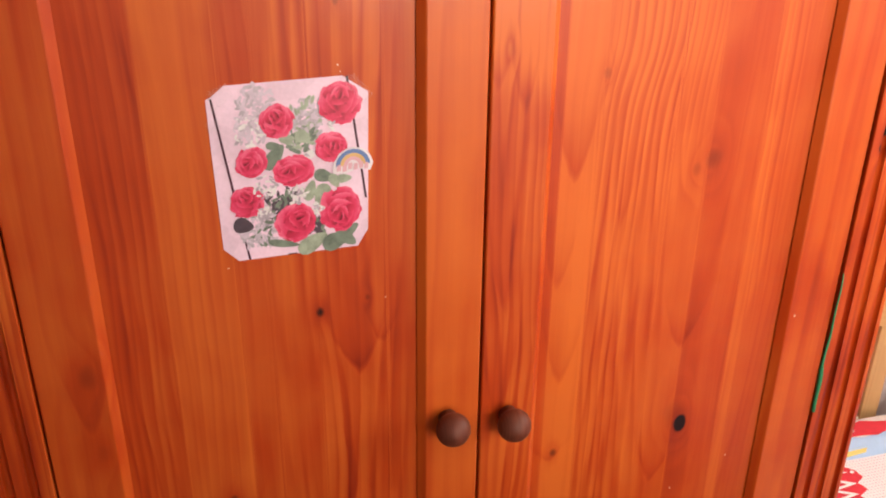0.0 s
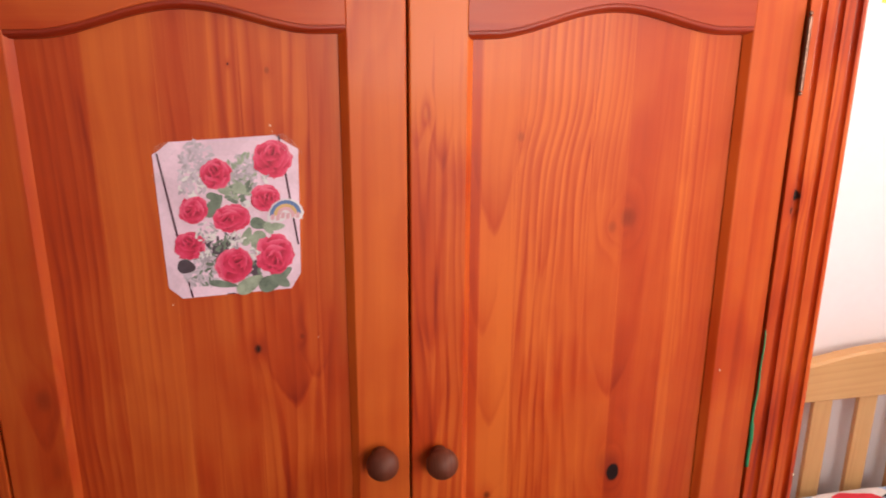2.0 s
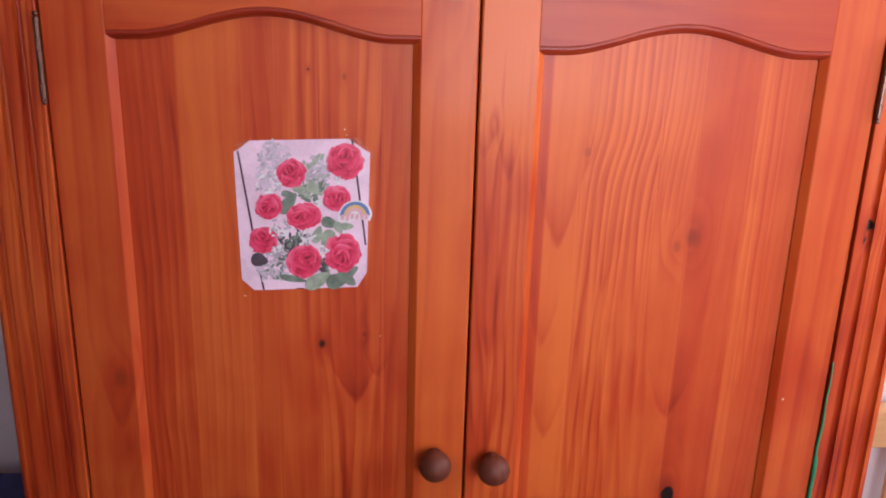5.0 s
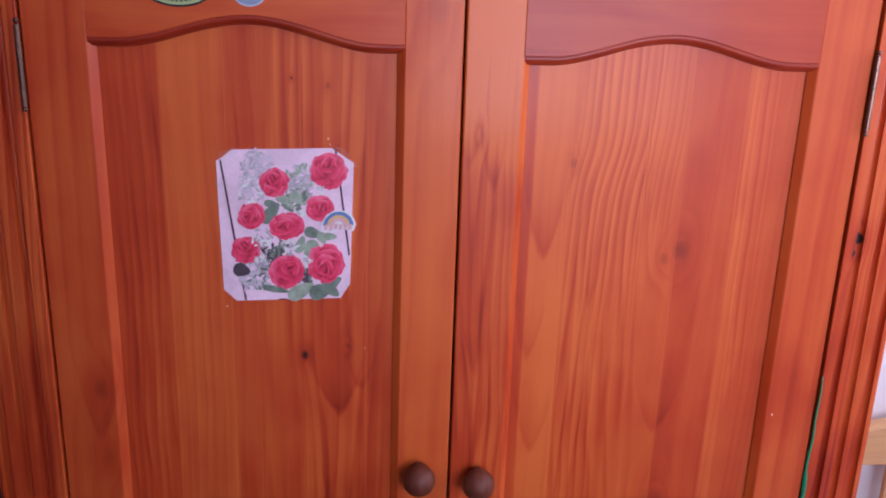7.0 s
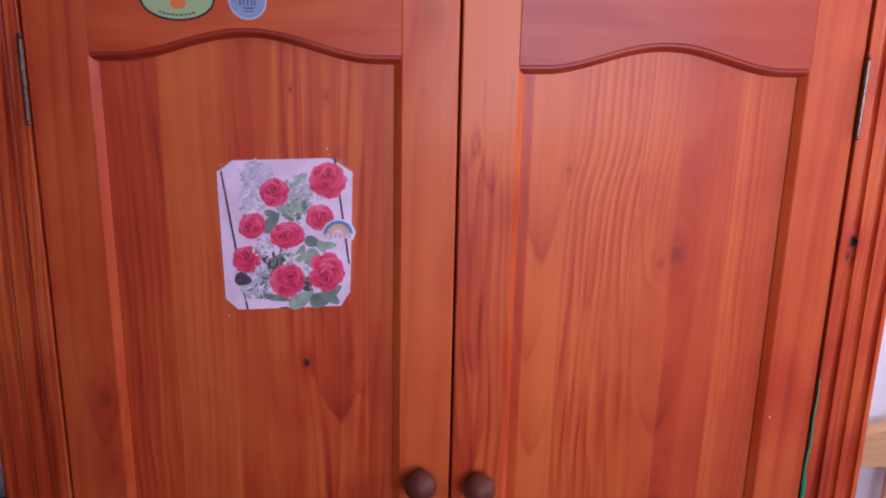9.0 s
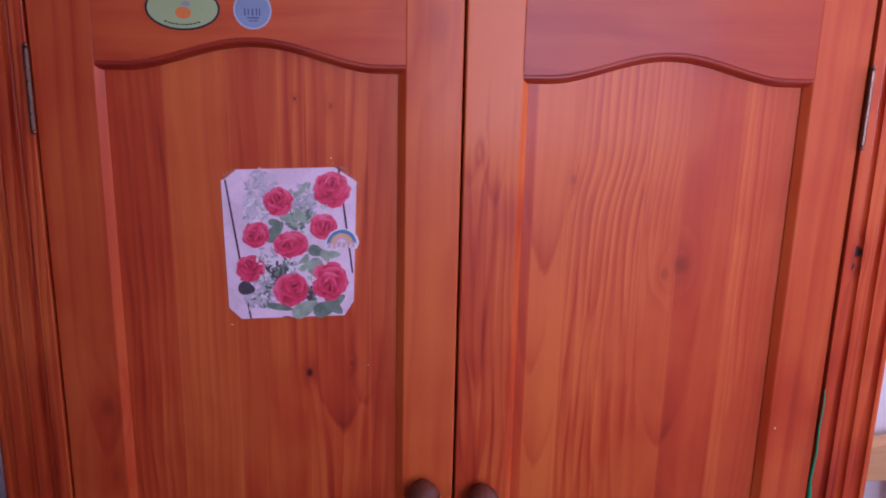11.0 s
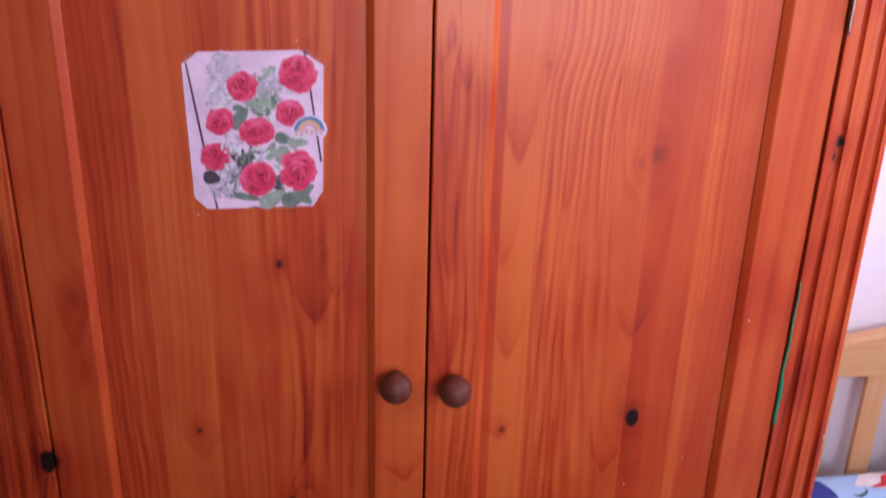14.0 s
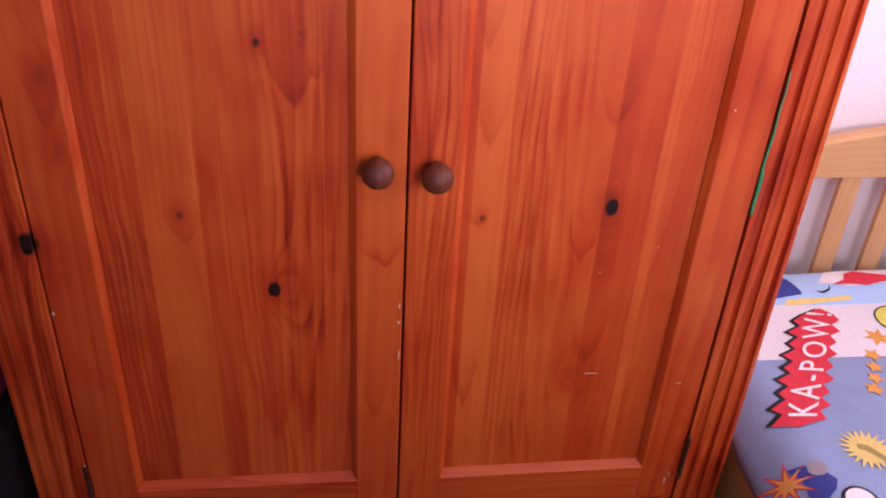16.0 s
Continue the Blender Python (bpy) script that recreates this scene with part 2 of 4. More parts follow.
WOOD_PANEL_L = wood("pine_panel_left", seed=1.3, knots=LEFT_KNOTS, centres=((-0.128, 0.016),), lines=62, along=4.0, wander=0.022, contrast=0.65, span=(-0.40, -0.04),
                    boards=((-0.40, -0.12, 0.9), (-0.310, 0.12, 0.35), (-0.2435, -0.07, 0.7), (-0.214, 0.03, 0.8), (-0.168, 0.05, 1.2), (-0.098, 0.0, 1.0)),
                    vees=((-0.1305, 1.066, 0.020, 0.036, 0.50), (-0.104, 1.098, 0.012, 0.02, 0.3), (-0.141, 0.862, 0.010, 0.16, 0.4), (-0.262, 0.885, 0.020, 0.03, 0.25), (-0.17, 0.56, 0.03, 0.09, 0.25)),
                    bundles=((-0.372, -0.312, 115, 0.32, 0.42, 1.53), (-0.245, -0.235, 90, 0.3, 0.9, 1.53), (-0.215, -0.100, 62, 0.42, 1.14, 1.53), (-0.20, -0.07, 70, 0.28, 0.42, 1.08), (-0.30, -0.25, 105, 0.25, 0.93, 1.3)))
WOOD_PANEL_R = wood("pine_panel_right", seed=7.1, knots=RIGHT_KNOTS, centres=((0.098, 0.016), (0.253, 0.020)), lines=84, along=4.5, wander=0.022, contrast=0.52, span=(0.04, 0.40),
                    boards=((0.04, -0.09, 0.3), (0.0805, 0.22, 0.12), (0.1215, 0.10, 1.1), (0.205, 0.10, 0.8), (0.2475, -0.13, 0.6), (0.309, 0.09, 0.7), (0.324, -0.04, 0.5)),
                    vees=((0.103, 1.2537, 0.020, 0.050, 0.45), (0.091, 1.137, 0.018, 0.045, 0.28), (0.104, 1.015, 0.020, 0.045, 0.32), (0.2528, 1.038, 0.016, 0.035, 0.30), (0.2366, 0.853, 0.014, 0.03, 0.32),
                          (0.2605, 0.676, 0.018, 0.05, 0.3), (0.093, 0.605, 0.018, 0.06, 0.4), (0.0955, 0.905, 0.022, 0.015, 0.25), (0.17, 1.20, 0.01, 0.05, 0.2)),
                    bends=((0.145, 0.055, 1.36, 0.06, 0.015), (0.215, 0.05, 1.36, 0.12, 0.009)),
                    bundles=((0.128, 0.222, 112, 0.55, 1.19, 1.53), (0.205, 0.248, 150, 0.35, 1.28, 1.53), (0.122, 0.200, 85, 0.34, 0.42, 1.21), (0.305, 0.345, 120, 0.35, 1.1, 1.5)))
WOOD_STILE_A = wood("pine_stile_hinge", seed=3.7, knots=[(-0.388, 1.105, 0.011, 1.6, 0.22), (-0.386, 1.018, 0.008, 1.0, 0.08), (-0.436, 0.897, 0.008, 0.5, 0.9)], lines=42, along=1.5, contrast=0.6,
                    vees=((-0.389, 1.045, 0.016, 0.045, 0.3),))
# fade here paints reflected daylight into the tone of the stile's upper part
WOOD_STILE_B = wood("pine_stile_sheen", seed=11.2, knots=[(-0.03, 1.525, 0.016, 1.0, 0.1)], lines=36, along=1.5, contrast=0.45, fade=(0.9, 0.4, 0.14), vees=((-0.029, 0.853, 0.021, 0.020, 0.45), (-0.034, 0.60, 0.016, 0.05, 0.25)))
WOOD_STILE_C = wood("pine_stile_flamed", seed=15.9, knots=[(0.020, 1.392, 0.005, 0.8, 0.1)], centres=((0.020, 0.008),), lines=70, along=3.5, wander=0.05, contrast=0.65, fade=(1.375, 0.05, 0.48),
                    vees=((0.012, 1.36, 0.014, 0.04, 0.3), (0.04, 1.335, 0.014, 0.05, 0.35), (0.015, 0.985, 0.016, 0.06, 0.3), (0.022, 1.12, 0.014, 0.09, 0.25)),
                    bundles=((0.030, 0.064, 110, 0.4, 0.42, 1.56), (0.002, 0.03, 80, 0.25, 0.42, 1.3)))
WOOD_RAIL = wood("pine_rail", axis="x", seed=5.5, centres=((1.525, 0.02),), lines=60, along=3.5, contrast=0.65)
WOOD_RAIL_RED = wood("pine_rail_red", axis="x", seed=9.8, centres=((1.54, 0.03),), lines=34, along=2.5, contrast=0.5, tones=((0.19, 0.009, 0.004), (0.37, 0.030, 0.007), (0.52, 0.078, 0.016)))
# rail pine with darker tones: shade of the arch's underside put into the colour
WOOD_MOULD_SHADE = wood("pine_moulding_shade", axis="x", seed=4.1, lines=50, contrast=0.6, tones=((0.15, 0.008, 0.0035), (0.29, 0.023, 0.006), (0.43, 0.055, 0.012)))
WOOD_FRAME = wood("pine_frame", seed=21.4, lines=90, along=3, contrast=1.1, knots=[(0.4545, 1.283, 0.0055, 1.0, 1.8), (0.4515, 1.266, 0.004, 0.5, 1.4), (-0.4405, 0.898, 0.0120, 1.0, 1.8)])
WOOD_BODY = wood("pine_carcass", seed=31.0)
WOOD_KNOB = wood("pine_knob", axis="y", seed=2.2, lines=250, tones=((0.07, 0.016, 0.009), (0.12, 0.028, 0.015), (0.18, 0.048, 0.024)), rough=0.52, coat=0.0)
BEECH = ((0.42, 0.20, 0.075), (0.60, 0.32, 0.13), (0.72, 0.43, 0.19))
WOOD_BED = wood("beech_rail", tones=BEECH, axis="x", seed=8.0, contrast=0.45, rough=0.4, coat=0.1)
WOOD_SLAT = wood("beech_slat", tones=BEECH, axis="z", seed=9.0, contrast=0.45, rough=0.4, coat=0.1)
WALL = plain("wall_paint", (0.86, 0.79, 0.81), 0.75, vary=0.03, scale=5, bump=0.08)
CEILING = plain("ceiling_paint", (0.82, 0.81, 0.80), 0.85, vary=0.03, scale=4)
FLOOR = plain("dark_carpet", (0.055, 0.045, 0.045), 0.95, vary=0.25, scale=40, bump=0.5)
WHITE_GLOSS = plain("white_gloss_paint", (0.8, 0.8, 0.78), 0.35, vary=0.04)
BRONZE = plain("aged_bronze", (0.17, 0.095, 0.07), 0.36, 0.85, vary=0.4, scale=120)
GREEN_CORD = plain("green_cord", (0.01, 0.22, 0.09), 0.6, vary=0.3, scale=400)
# near-black colour stands in for the shade inside the wardrobe
GAP_SHADE = plain("interior_shade", (0.03, 0.015, 0.01), 0.8)


# ---- mesh helpers ----
def part(name, bm, material, parent=None, label="", smooth=False):
    me = bpy.data.meshes.new(name)
    bmesh.ops.recalc_face_normals(bm, faces=bm.faces)
    for f in bm.faces:
        f.smooth = smooth
    bm.to_mesh(me)
    bm.free()
    for m in material if isinstance(material, (list, tuple)) else [material]:
        me.materials.append(m)
    ob = new(name, me)
    if parent:
        ob.parent = parent
    if label:
        tagged(ob, label)
    return ob


def thing(name, place, label, category, group="", kind=""):
    ob = new(name)
    ob.empty_display_size = 0.05
    ob.location = place
    return tagged(ob, label, category, group, kind)


def box(x0, x1, y0, y1, z0, z1, bevel=0.002, bm=None, seg=2):
    bm = bm or bmesh.new()
    vs = bmesh.ops.create_cube(bm, size=1)["verts"]
    for v in vs:
        v.co = Vector((x0 + (v.co.x + 0.5) * (x1 - x0), y0 + (v.co.y + 0.5) * (y1 - y0), z0 + (v.co.z + 0.5) * (z1 - z0)))
    if bevel:
        es = list({e for v in vs for e in v.link_edges})
        bmesh.ops.bevel(bm, geom=es, offset=bevel, segments=seg, affect="EDGES", profile=0.5)
    return bm


def extrude_profile(pts, axis, a, b):
    """A closed outline (two coordinates) drawn along x or z from a to b."""
    bm = bmesh.new()
    put = (lambda p, t: (p[0], p[1], t)) if axis == "z" else (lambda p, t: (t, p[0], p[1]))
    lo, hi = [bm.verts.new(put(p, a)) for p in pts], [bm.verts.new(put(p, b)) for p in pts]
    for i in range(len(pts)):
        j = (i + 1) % len(pts)
        bm.faces.new((lo[i], lo[j], hi[j], hi[i]))
    bm.faces.new(lo)
    bm.faces.new(hi[::-1])
    return bm


def lathe(profile, at, n=28):
    """Radius and distance along -y from the place at."""
    bm = bmesh.new()
    rows = []
    for r, d in profile:
        rows.append([bm.verts.new((at[0] + r * math.cos(2 * math.pi * k / n), at[1] - d, at[2] + r * math.sin(2 * math.pi * k / n))) for k in range(n)])
    for a, b in zip(rows, rows[1:]):
        for k in range(n):
            bm.faces.new((a[k], a[(k + 1) % n], b[(k + 1) % n], b[k]))
    bm.faces.new(rows[0])
    bm.faces.new(rows[-1])
    return bm


def loft(sections):
    """Faces between open rows of points of equal length."""
    bm = bmesh.new()
    rows = [[bm.verts.new(p) for p in s] for s in sections]
    for a, b in zip(rows, rows[1:]):
        for i in range(len(a) - 1):
            bm.faces.new((a[i], a[i + 1], b[i + 1], b[i]))
    return bm


# ---- room ----
def wall(name, *boxes):
    bm = bmesh.new()
    for b in boxes:
        box(*b, 0, bm)
    return tagged(part(name, bm, WALL), "pinkish white painted plaster wall", "wall", kind="structure")


T = 0.12
wall("wall_north", (X0 - T, X1 + T, Y1, Y1 + T, 0, TOP))
wall("wall_south", (X0 - T, WIN_S[0], Y0 - T, Y0, 0, TOP), (WIN_S[1], X1 + T, Y0 - T, Y0, 0, TOP), (WIN_S[0], WIN_S[1], Y0 - T, Y0, 0, WIN_S[2]), (WIN_S[0], WIN_S[1], Y0 - T, Y0, WIN_S[3], TOP))
wall("wall_west", (X0 - T, X0, Y0, Y1, 0, TOP))
wall("wall_east", (X1, X1 + T, Y0, WIN[0], 0, TOP), (X1, X1 + T, WIN[1], Y1, 0, TOP), (X1, X1 + T, WIN[0], WIN[1], 0, WIN[2]), (X1, X1 + T, WIN[0], WIN[1], WIN[3], TOP))
tagged(part("ceiling", box(X0 - T, X1 + T, Y0 - T, Y1 + T, TOP, TOP + 0.1, 0), CEILING), "plain white painted ceiling", "ceiling", kind="structure")
tagged(part("floor", box(X0 - T, X1 + T, Y0 - T, Y1 + T, -0.1, 0, 0), FLOOR), "dark brown carpet floor", "floor", kind="structure")
glass = Nodes("window_glass")
glass.bsdf.inputs["Transmission Weight"].default_value = 1.0
GLASS = glass.done((1, 1, 1), 0.0)


def window(name, wide, tall, m, label):
    """A window in an opening that is wide and tall, its outer side towards +y; m places its lower middle."""
    w = thing(name, (0, 0, 0), label, "window", kind="structure")
    w.matrix_world = m
    h = wide / 2
    bm = bmesh.new()
    for x0, x1, z0, z1 in ((-h, h, 0, 0.05), (-h, h, tall - 0.05, tall), (-h, -h + 0.05, 0.05, tall - 0.05), (h - 0.05, h, 0.05, tall - 0.05)):
        box(x0, x1, 0.04, 0.09, z0, z1, 0.003, bm)
    part("window_frame", bm, WHITE_GLOSS, w)
    part("window_sill", box(-h - 0.04, h + 0.04, -0.06, -0.001, -0.025, -0.001, 0.004), WHITE_GLOSS, w)
    pane = part("pane", box(-h + 0.05, h - 0.05, 0.062, 0.066, 0.05, tall - 0.05, 0), GLASS, w)
    pane.visible_shadow = False


window("window_1", WIN[1] - WIN[0], WIN[3] - WIN[2], pose(X1, (WIN[0] + WIN[1]) / 2, WIN[2], 0, 0, -90), "white framed window over the bed")
window("window_2", WIN_S[1] - WIN_S[0], WIN_S[3] - WIN_S[2], pose((WIN_S[0] + WIN_S[1]) / 2, Y0, WIN_S[2], 0, 0, 180), "white framed window facing the wardrobe")

# ---- wardrobe ----
DOOR_B, DOOR_T = 0.402, 1.562
CH_W, CH_D = 0.0075, 0.011  # chamfer round each panel
wardrobe = thing("wardrobe", (0, 0, 0), "two-door orange stained pine wardrobe with arched door panels", "wardrobe")


def fluted(side):
    """Outline of a front post: three round grooves down its face, side is -1 or 1."""
    inner, outer = (0.4378 if side > 0 else 0.4366), 0.511
    pts = [(inner, 0.02), (inner, -0.0022), (inner + 0.0006, -0.003)]
    for g in (0.4540, 0.4755, 0.4968):
        for k in range(9):
            a = math.pi * k / 8
            pts.append((g - 0.0046 * math.cos(a), -0.003 + 0.0075 * math.sin(a) ** 0.8))
    pts += [(outer - 0.006, -0.003), (outer - 0.0035, -0.002), (outer - 0.0012, 0.001), (outer, 0.005), (outer, 0.022)]
    return [(side * x, y) for x, y in pts]


for s in (-1, 1):
    part("front_post", extrude_profile(fluted(s), "z", 0.0, 1.66), WOOD_FRAME, wardrobe, "fluted pine front post")
    part("side_panel", box(*sorted((s * 0.511, s * 0.494)), 0.0225, 0.455, 0.0, 1.66, 0.001), WOOD_BODY, wardrobe)
part("back_panel", box(-0.493, 0.493, 0.44, 0.448, 0.03, 1.66, 0), GAP_SHADE, wardrobe)
part("top_board", box(-0.54, 0.54, -0.035, 0.458, 1.6605, 1.69, 0.006), WOOD_RAIL, wardrobe)
part("bottom_board", box(-0.493, 0.493, 0.024, 0.438, 0.36, 0.378, 0), WOOD_RAIL, wardrobe)
part("top_rail", box(-0.4385, 0.4385, -0.002, 0.02, 1.5665, 1.66, 0.0015), WOOD_RAIL, wardrobe)
part("base_rail", box(-0.4385, 0.4385, -0.010, 0.02, 0.03, 0.3965, 0.004), WOOD_RAIL, wardrobe, "plain pine base front")
# behind the gap over the doors, its shade painted as dark colour
part("door_stop", box(-0.4385, 0.4385, 0.026, 0.04, 1.5, 1.5665, 0), GAP_SHADE, wardrobe)


def arch(s):
    """Rise of the rail's lower edge over the panel, s from 0 to 1."""
    q = min(1, max(0, (s - 0.09) / 0.82))
    return 0.025 * (0.5 - 0.5 * math.cos(2 * math.pi * q)) ** 0.9


def make_door(x_hinge, x_meet, in_h, in_m, panel_mat, hinge_mat, meet_mat, rail_mat, dz, rise, knob_at):
    sgn = 1 if x_meet > x_hinge else -1
    lo, hi = sorted((in_h, in_m))
    door = part("door", box(lo - 0.008, hi + 0.008, CH_D, 0.0195, DOOR_B + 0.02, DOOR_T - 0.02, 0), panel_mat, wardrobe, "flat pine door panel with knots")

    def stile(outer, inner, mat):
        d = 1 if inner > outer else -1
        pts = [(outer, 0.022), (outer, 0.0018), (outer + d * 0.0006, 0.0006), (outer + d * 0.0018, 0.0), (inner - d * 0.0008, 0.0), (inner + d * 0.0006, 0.0007),
               (inner + d * (CH_W - 0.0012), CH_D - 0.0036), (inner + d * CH_W, CH_D - 0.0022), (inner + d * (CH_W - 0.0002), CH_D - 0.0018), (inner + d * (CH_W - 0.004), CH_D - 0.0016), (inner + d * (CH_W - 0.004), 0.022)]
        part("stile", extrude_profile(pts, "z", DOOR_B, DOOR_T + dz), mat, door)

    stile(x_hinge, in_h, hinge_mat)
    stile(x_meet, in_m, meet_mat)
    a, b = lo + 0.0007, hi - 0.0007
    secs, edge = [], []
    for k in range(61):
        s = k / 60
        x, za = a + (b - a) * s, 1.466 + dz + arch(s)
        za += rise
        secs.append([(x, 0.021, DOOR_T + dz), (x, 0.0008, DOOR_T + dz), (x, -0.0004, DOOR_T + dz - 0.001), (x, -0.0004, za + 0.0100), (x, 0.0004, za + 0.0094), (x, 0.021, za + 0.0094), (x, 0.021, DOOR_T + dz)])
        edge.append([(x, 0.018, za + 0.0093), (x, 0.0006, za + 0.0093), (x, 0.0003, za + 0.0080), (x, 0.0002, za + 0.0064), (x, 0.0010, za + 0.0046), (x, 0.0030, za + 0.0030),
                     (x, 0.0050, za + 0.0012), (x, CH_D - 0.0024, za), (x, CH_D - 0.0018, za + 0.0006), (x, CH_D - 0.0016, za + 0.0045), (x, 0.018, za + 0.0045), (x, 0.018, za + 0.0093)])
    for name, rows, mat, label in (("arched_rail", secs, rail_mat, "arched top rail"), ("moulding", edge, WOOD_MOULD_SHADE, "moulded edge of the arch, its underside shade painted in")):
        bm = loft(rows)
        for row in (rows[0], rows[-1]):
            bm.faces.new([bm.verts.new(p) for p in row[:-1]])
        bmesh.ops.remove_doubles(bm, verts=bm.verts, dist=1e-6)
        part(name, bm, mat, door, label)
    zb = 0.470 + dz
    prof = [(0.021, DOOR_B), (-0.0002, DOOR_B), (-0.0004, DOOR_B + 0.001), (-0.0004, zb - 0.001), (0.0006, zb), (CH_D - 0.001, zb + 0.0095), (CH_D + 0.0005, zb + 0.010), (0.021, zb + 0.010)]
    part("bottom_rail", extrude_profile(prof, "x", a, b), WOOD_RAIL, door)
    knob = [(0.0105, 0.0), (0.0102, 0.004), (0.0105, 0.006)]
    knob += [(0.0188 * math.sin(t), 0.0235 - 0.0170 * math.cos(t)) for t in (0.62, 0.8, 1.0, 1.25, 1.5, 1.75, 2.0, 2.25, 2.5, 2.75, 2.95)] + [(0.001, 0.0408)]
    part("knob", lathe(knob, knob_at), WOOD_KNOB, door, "turned dark wooden knob", smooth=True)
    for z in (1.406 + dz * 3, 0.452):
        hb = box(*sorted((x_hinge - sgn * 0.0050, x_hinge + sgn * 0.0002)), -0.0045, -0.0032, z, z + 0.080, 0.0004)
        cx = x_hinge - sgn * 0.0016
        for k in range(5):
            c = bmesh.ops.create_cone(hb, cap_ends=True, segments=14, radius1=0.0028, radius2=0.0028, depth=0.0154)["verts"]
            bmesh.ops.translate(hb, verts=c, vec=(cx, -0.0058, z + 0.0080 + 0.0160 * k))
        for zz, r in ((z - 0.003, 0.0027), (z + 0.083, 0.0027)):
            c = bmesh.ops.create_uvsphere(hb, u_segments=10, v_segments=6, radius=r)["verts"]
            bmesh.ops.translate(hb, verts=c, vec=(cx, -0.0058, zz))
        part("hinge", hb, BRONZE, door, "aged bronze butt hinge")
    return door


make_door(-0.4345, -0.0014, -0.3735, -0.0605, WOOD_PANEL_L, WOOD_STILE_A, WOOD_STILE_B, WOOD_RAIL, 0.003, 0.005, (-0.0365, 0.0, 0.9975))
make_door(0.4355, 0.0014, 0.3765, 0.0615, WOOD_PANEL_R, WOOD_STILE_A, WOOD_STILE_C, WOOD_RAIL_RED, 0.0, 0.0, (0.0325, 0.0, 0.9905))

CHIP = plain("bare_chip", (0.72, 0.55, 0.42), 0.7)
rng = random.Random(9)
for x, z, w, h, y in ((0.384, 1.065, 0.0014, 0.0018, -0.0004), (0.4175, 0.438, 0.0016, 0.011, -0.0004), (0.423, 0.452, 0.001, 0.005, -0.0004), (-0.0052, 0.792, 0.0016, 0.005, -0.0004), (-0.0058, 0.765, 0.002, 0.003, -0.0004), (-0.0045, 0.71, 0.001, 0.014, -0.0004),
                      (-0.4315, 0.795, 0.003, 0.004, -0.0004), (0.331, 0.867, 0.0008, 0.002, CH_D - 0.0004), (0.258, 0.83, 0.001, 0.0022, CH_D - 0.0004), (-0.139, 1.385, 0.0012, 0.0012, CH_D - 0.0004), (-0.137, 1.379, 0.0008, 0.0008, CH_D - 0.0004),
                      (0.27, 0.655, 0.014, 0.0010, CH_D - 0.0004), (0.40, 0.64, 0.006, 0.0012, -0.0004), (-0.10, 1.148, 0.0006, 0.0008, CH_D - 0.0004), (-0.250, 1.198, 0.0014, 0.0008, CH_D - 0.0004)):
    bm = bmesh.new()
    k = rng.randrange(7, 10)
    bm.faces.new([bm.verts.new((x + w * rng.uniform(0.5, 1.0) * math.cos(6.283 * q / k), y, z + h * rng.uniform(0.5, 1.0) * math.sin(6.283 * q / k))) for q in range(k)])
    part("chip", bm, CHIP, wardrobe, "pale chip in the varnish")
part("chip", box(0.5055, 0.5085, -0.0036, -0.0015, 0.899, 0.9025, 0.0008), CHIP, wardrobe, "pale chip in the varnish")

# green cord that hangs out of the gap beside the door
def tube(pts, radii, n=8):
    bm = bmesh.new()
    rings = []
    for i, p in enumerate(pts):
        d = (Vector(pts[min(i + 1, len(pts) - 1)]) - Vector(pts[max(i - 1, 0)])).normalized()
        u = d.orthogonal().normalized()
        w = d.cross(u)
        rings.append([bm.verts.new(Vector(p) + radii[i] * (math.cos(2 * math.pi * k / n) * u + math.sin(2 * math.pi * k / n) * w)) for k in range(n)])
    for a, b in zip(rings, rings[1:]):
        for k in range(n):
            bm.faces.new((a[k], a[(k + 1) % n], b[(k + 1) % n], b[k]))
    bm.faces.new(rings[0])
    bm.faces.new(rings[-1])
    return bm


cord = [(0.4378 + 0.0007 * math.sin(k * 0.9), -0.0025 - 0.0012 * math.sin(k * 0.35), 1.115 - 0.0096 * k) for k in range(21)]
tagged(part("green_cord", tube(cord, [0.0008 + 0.00008 * k + (0.0008 if 13 < k < 17 else 0) for k in range(21)]), GREEN_CORD, smooth=True), "thin green cord caught in the wardrobe door gap", "cord")

# ---- bed ----
HEAD_Y = 0.405
BED = (0.545, 1.455)
bed = thing("bed", (1.0, 0, 0), "single bed of pale beech with slatted headboard", "bed")


def bpart(name, bm, mat, label=""):
    bmesh.ops.translate(bm, verts=bm.verts, vec=(-1.0, 0, 0))
    return part(name, bm, mat, bed, label)


def head_top(x):
    return 0.768 + 0.080 * math.exp(-0.78 / 0.08 * (x - 0.985) ** 2)


secs = []
for k in range(49):
    x = BED[0] + 0.03 + (BED[1] - BED[0] - 0.06) * k / 48
    zt = head_top(x)
    secs.append([(x, HEAD_Y + 0.024, 0.748), (x, HEAD_Y + 0.002, 0.748), (x, HEAD_Y, 0.750), (x, HEAD_Y, zt - 0.006), (x, HEAD_Y + 0.003, zt - 0.001), (x, HEAD_Y + 0.006, zt), (x, HEAD_Y + 0.024, zt), (x, HEAD_Y + 0.024, 0.748)])
bpart("head_rail", loft(secs), WOOD_BED, "curved top rail")
for k in range(8):
    x = 0.641 + 0.0955 * k
    bpart("slat", box(x, x + 0.040, HEAD_Y + 0.006, HEAD_Y + 0.018, 0.30, 0.7485, 0.002), WOOD_SLAT)
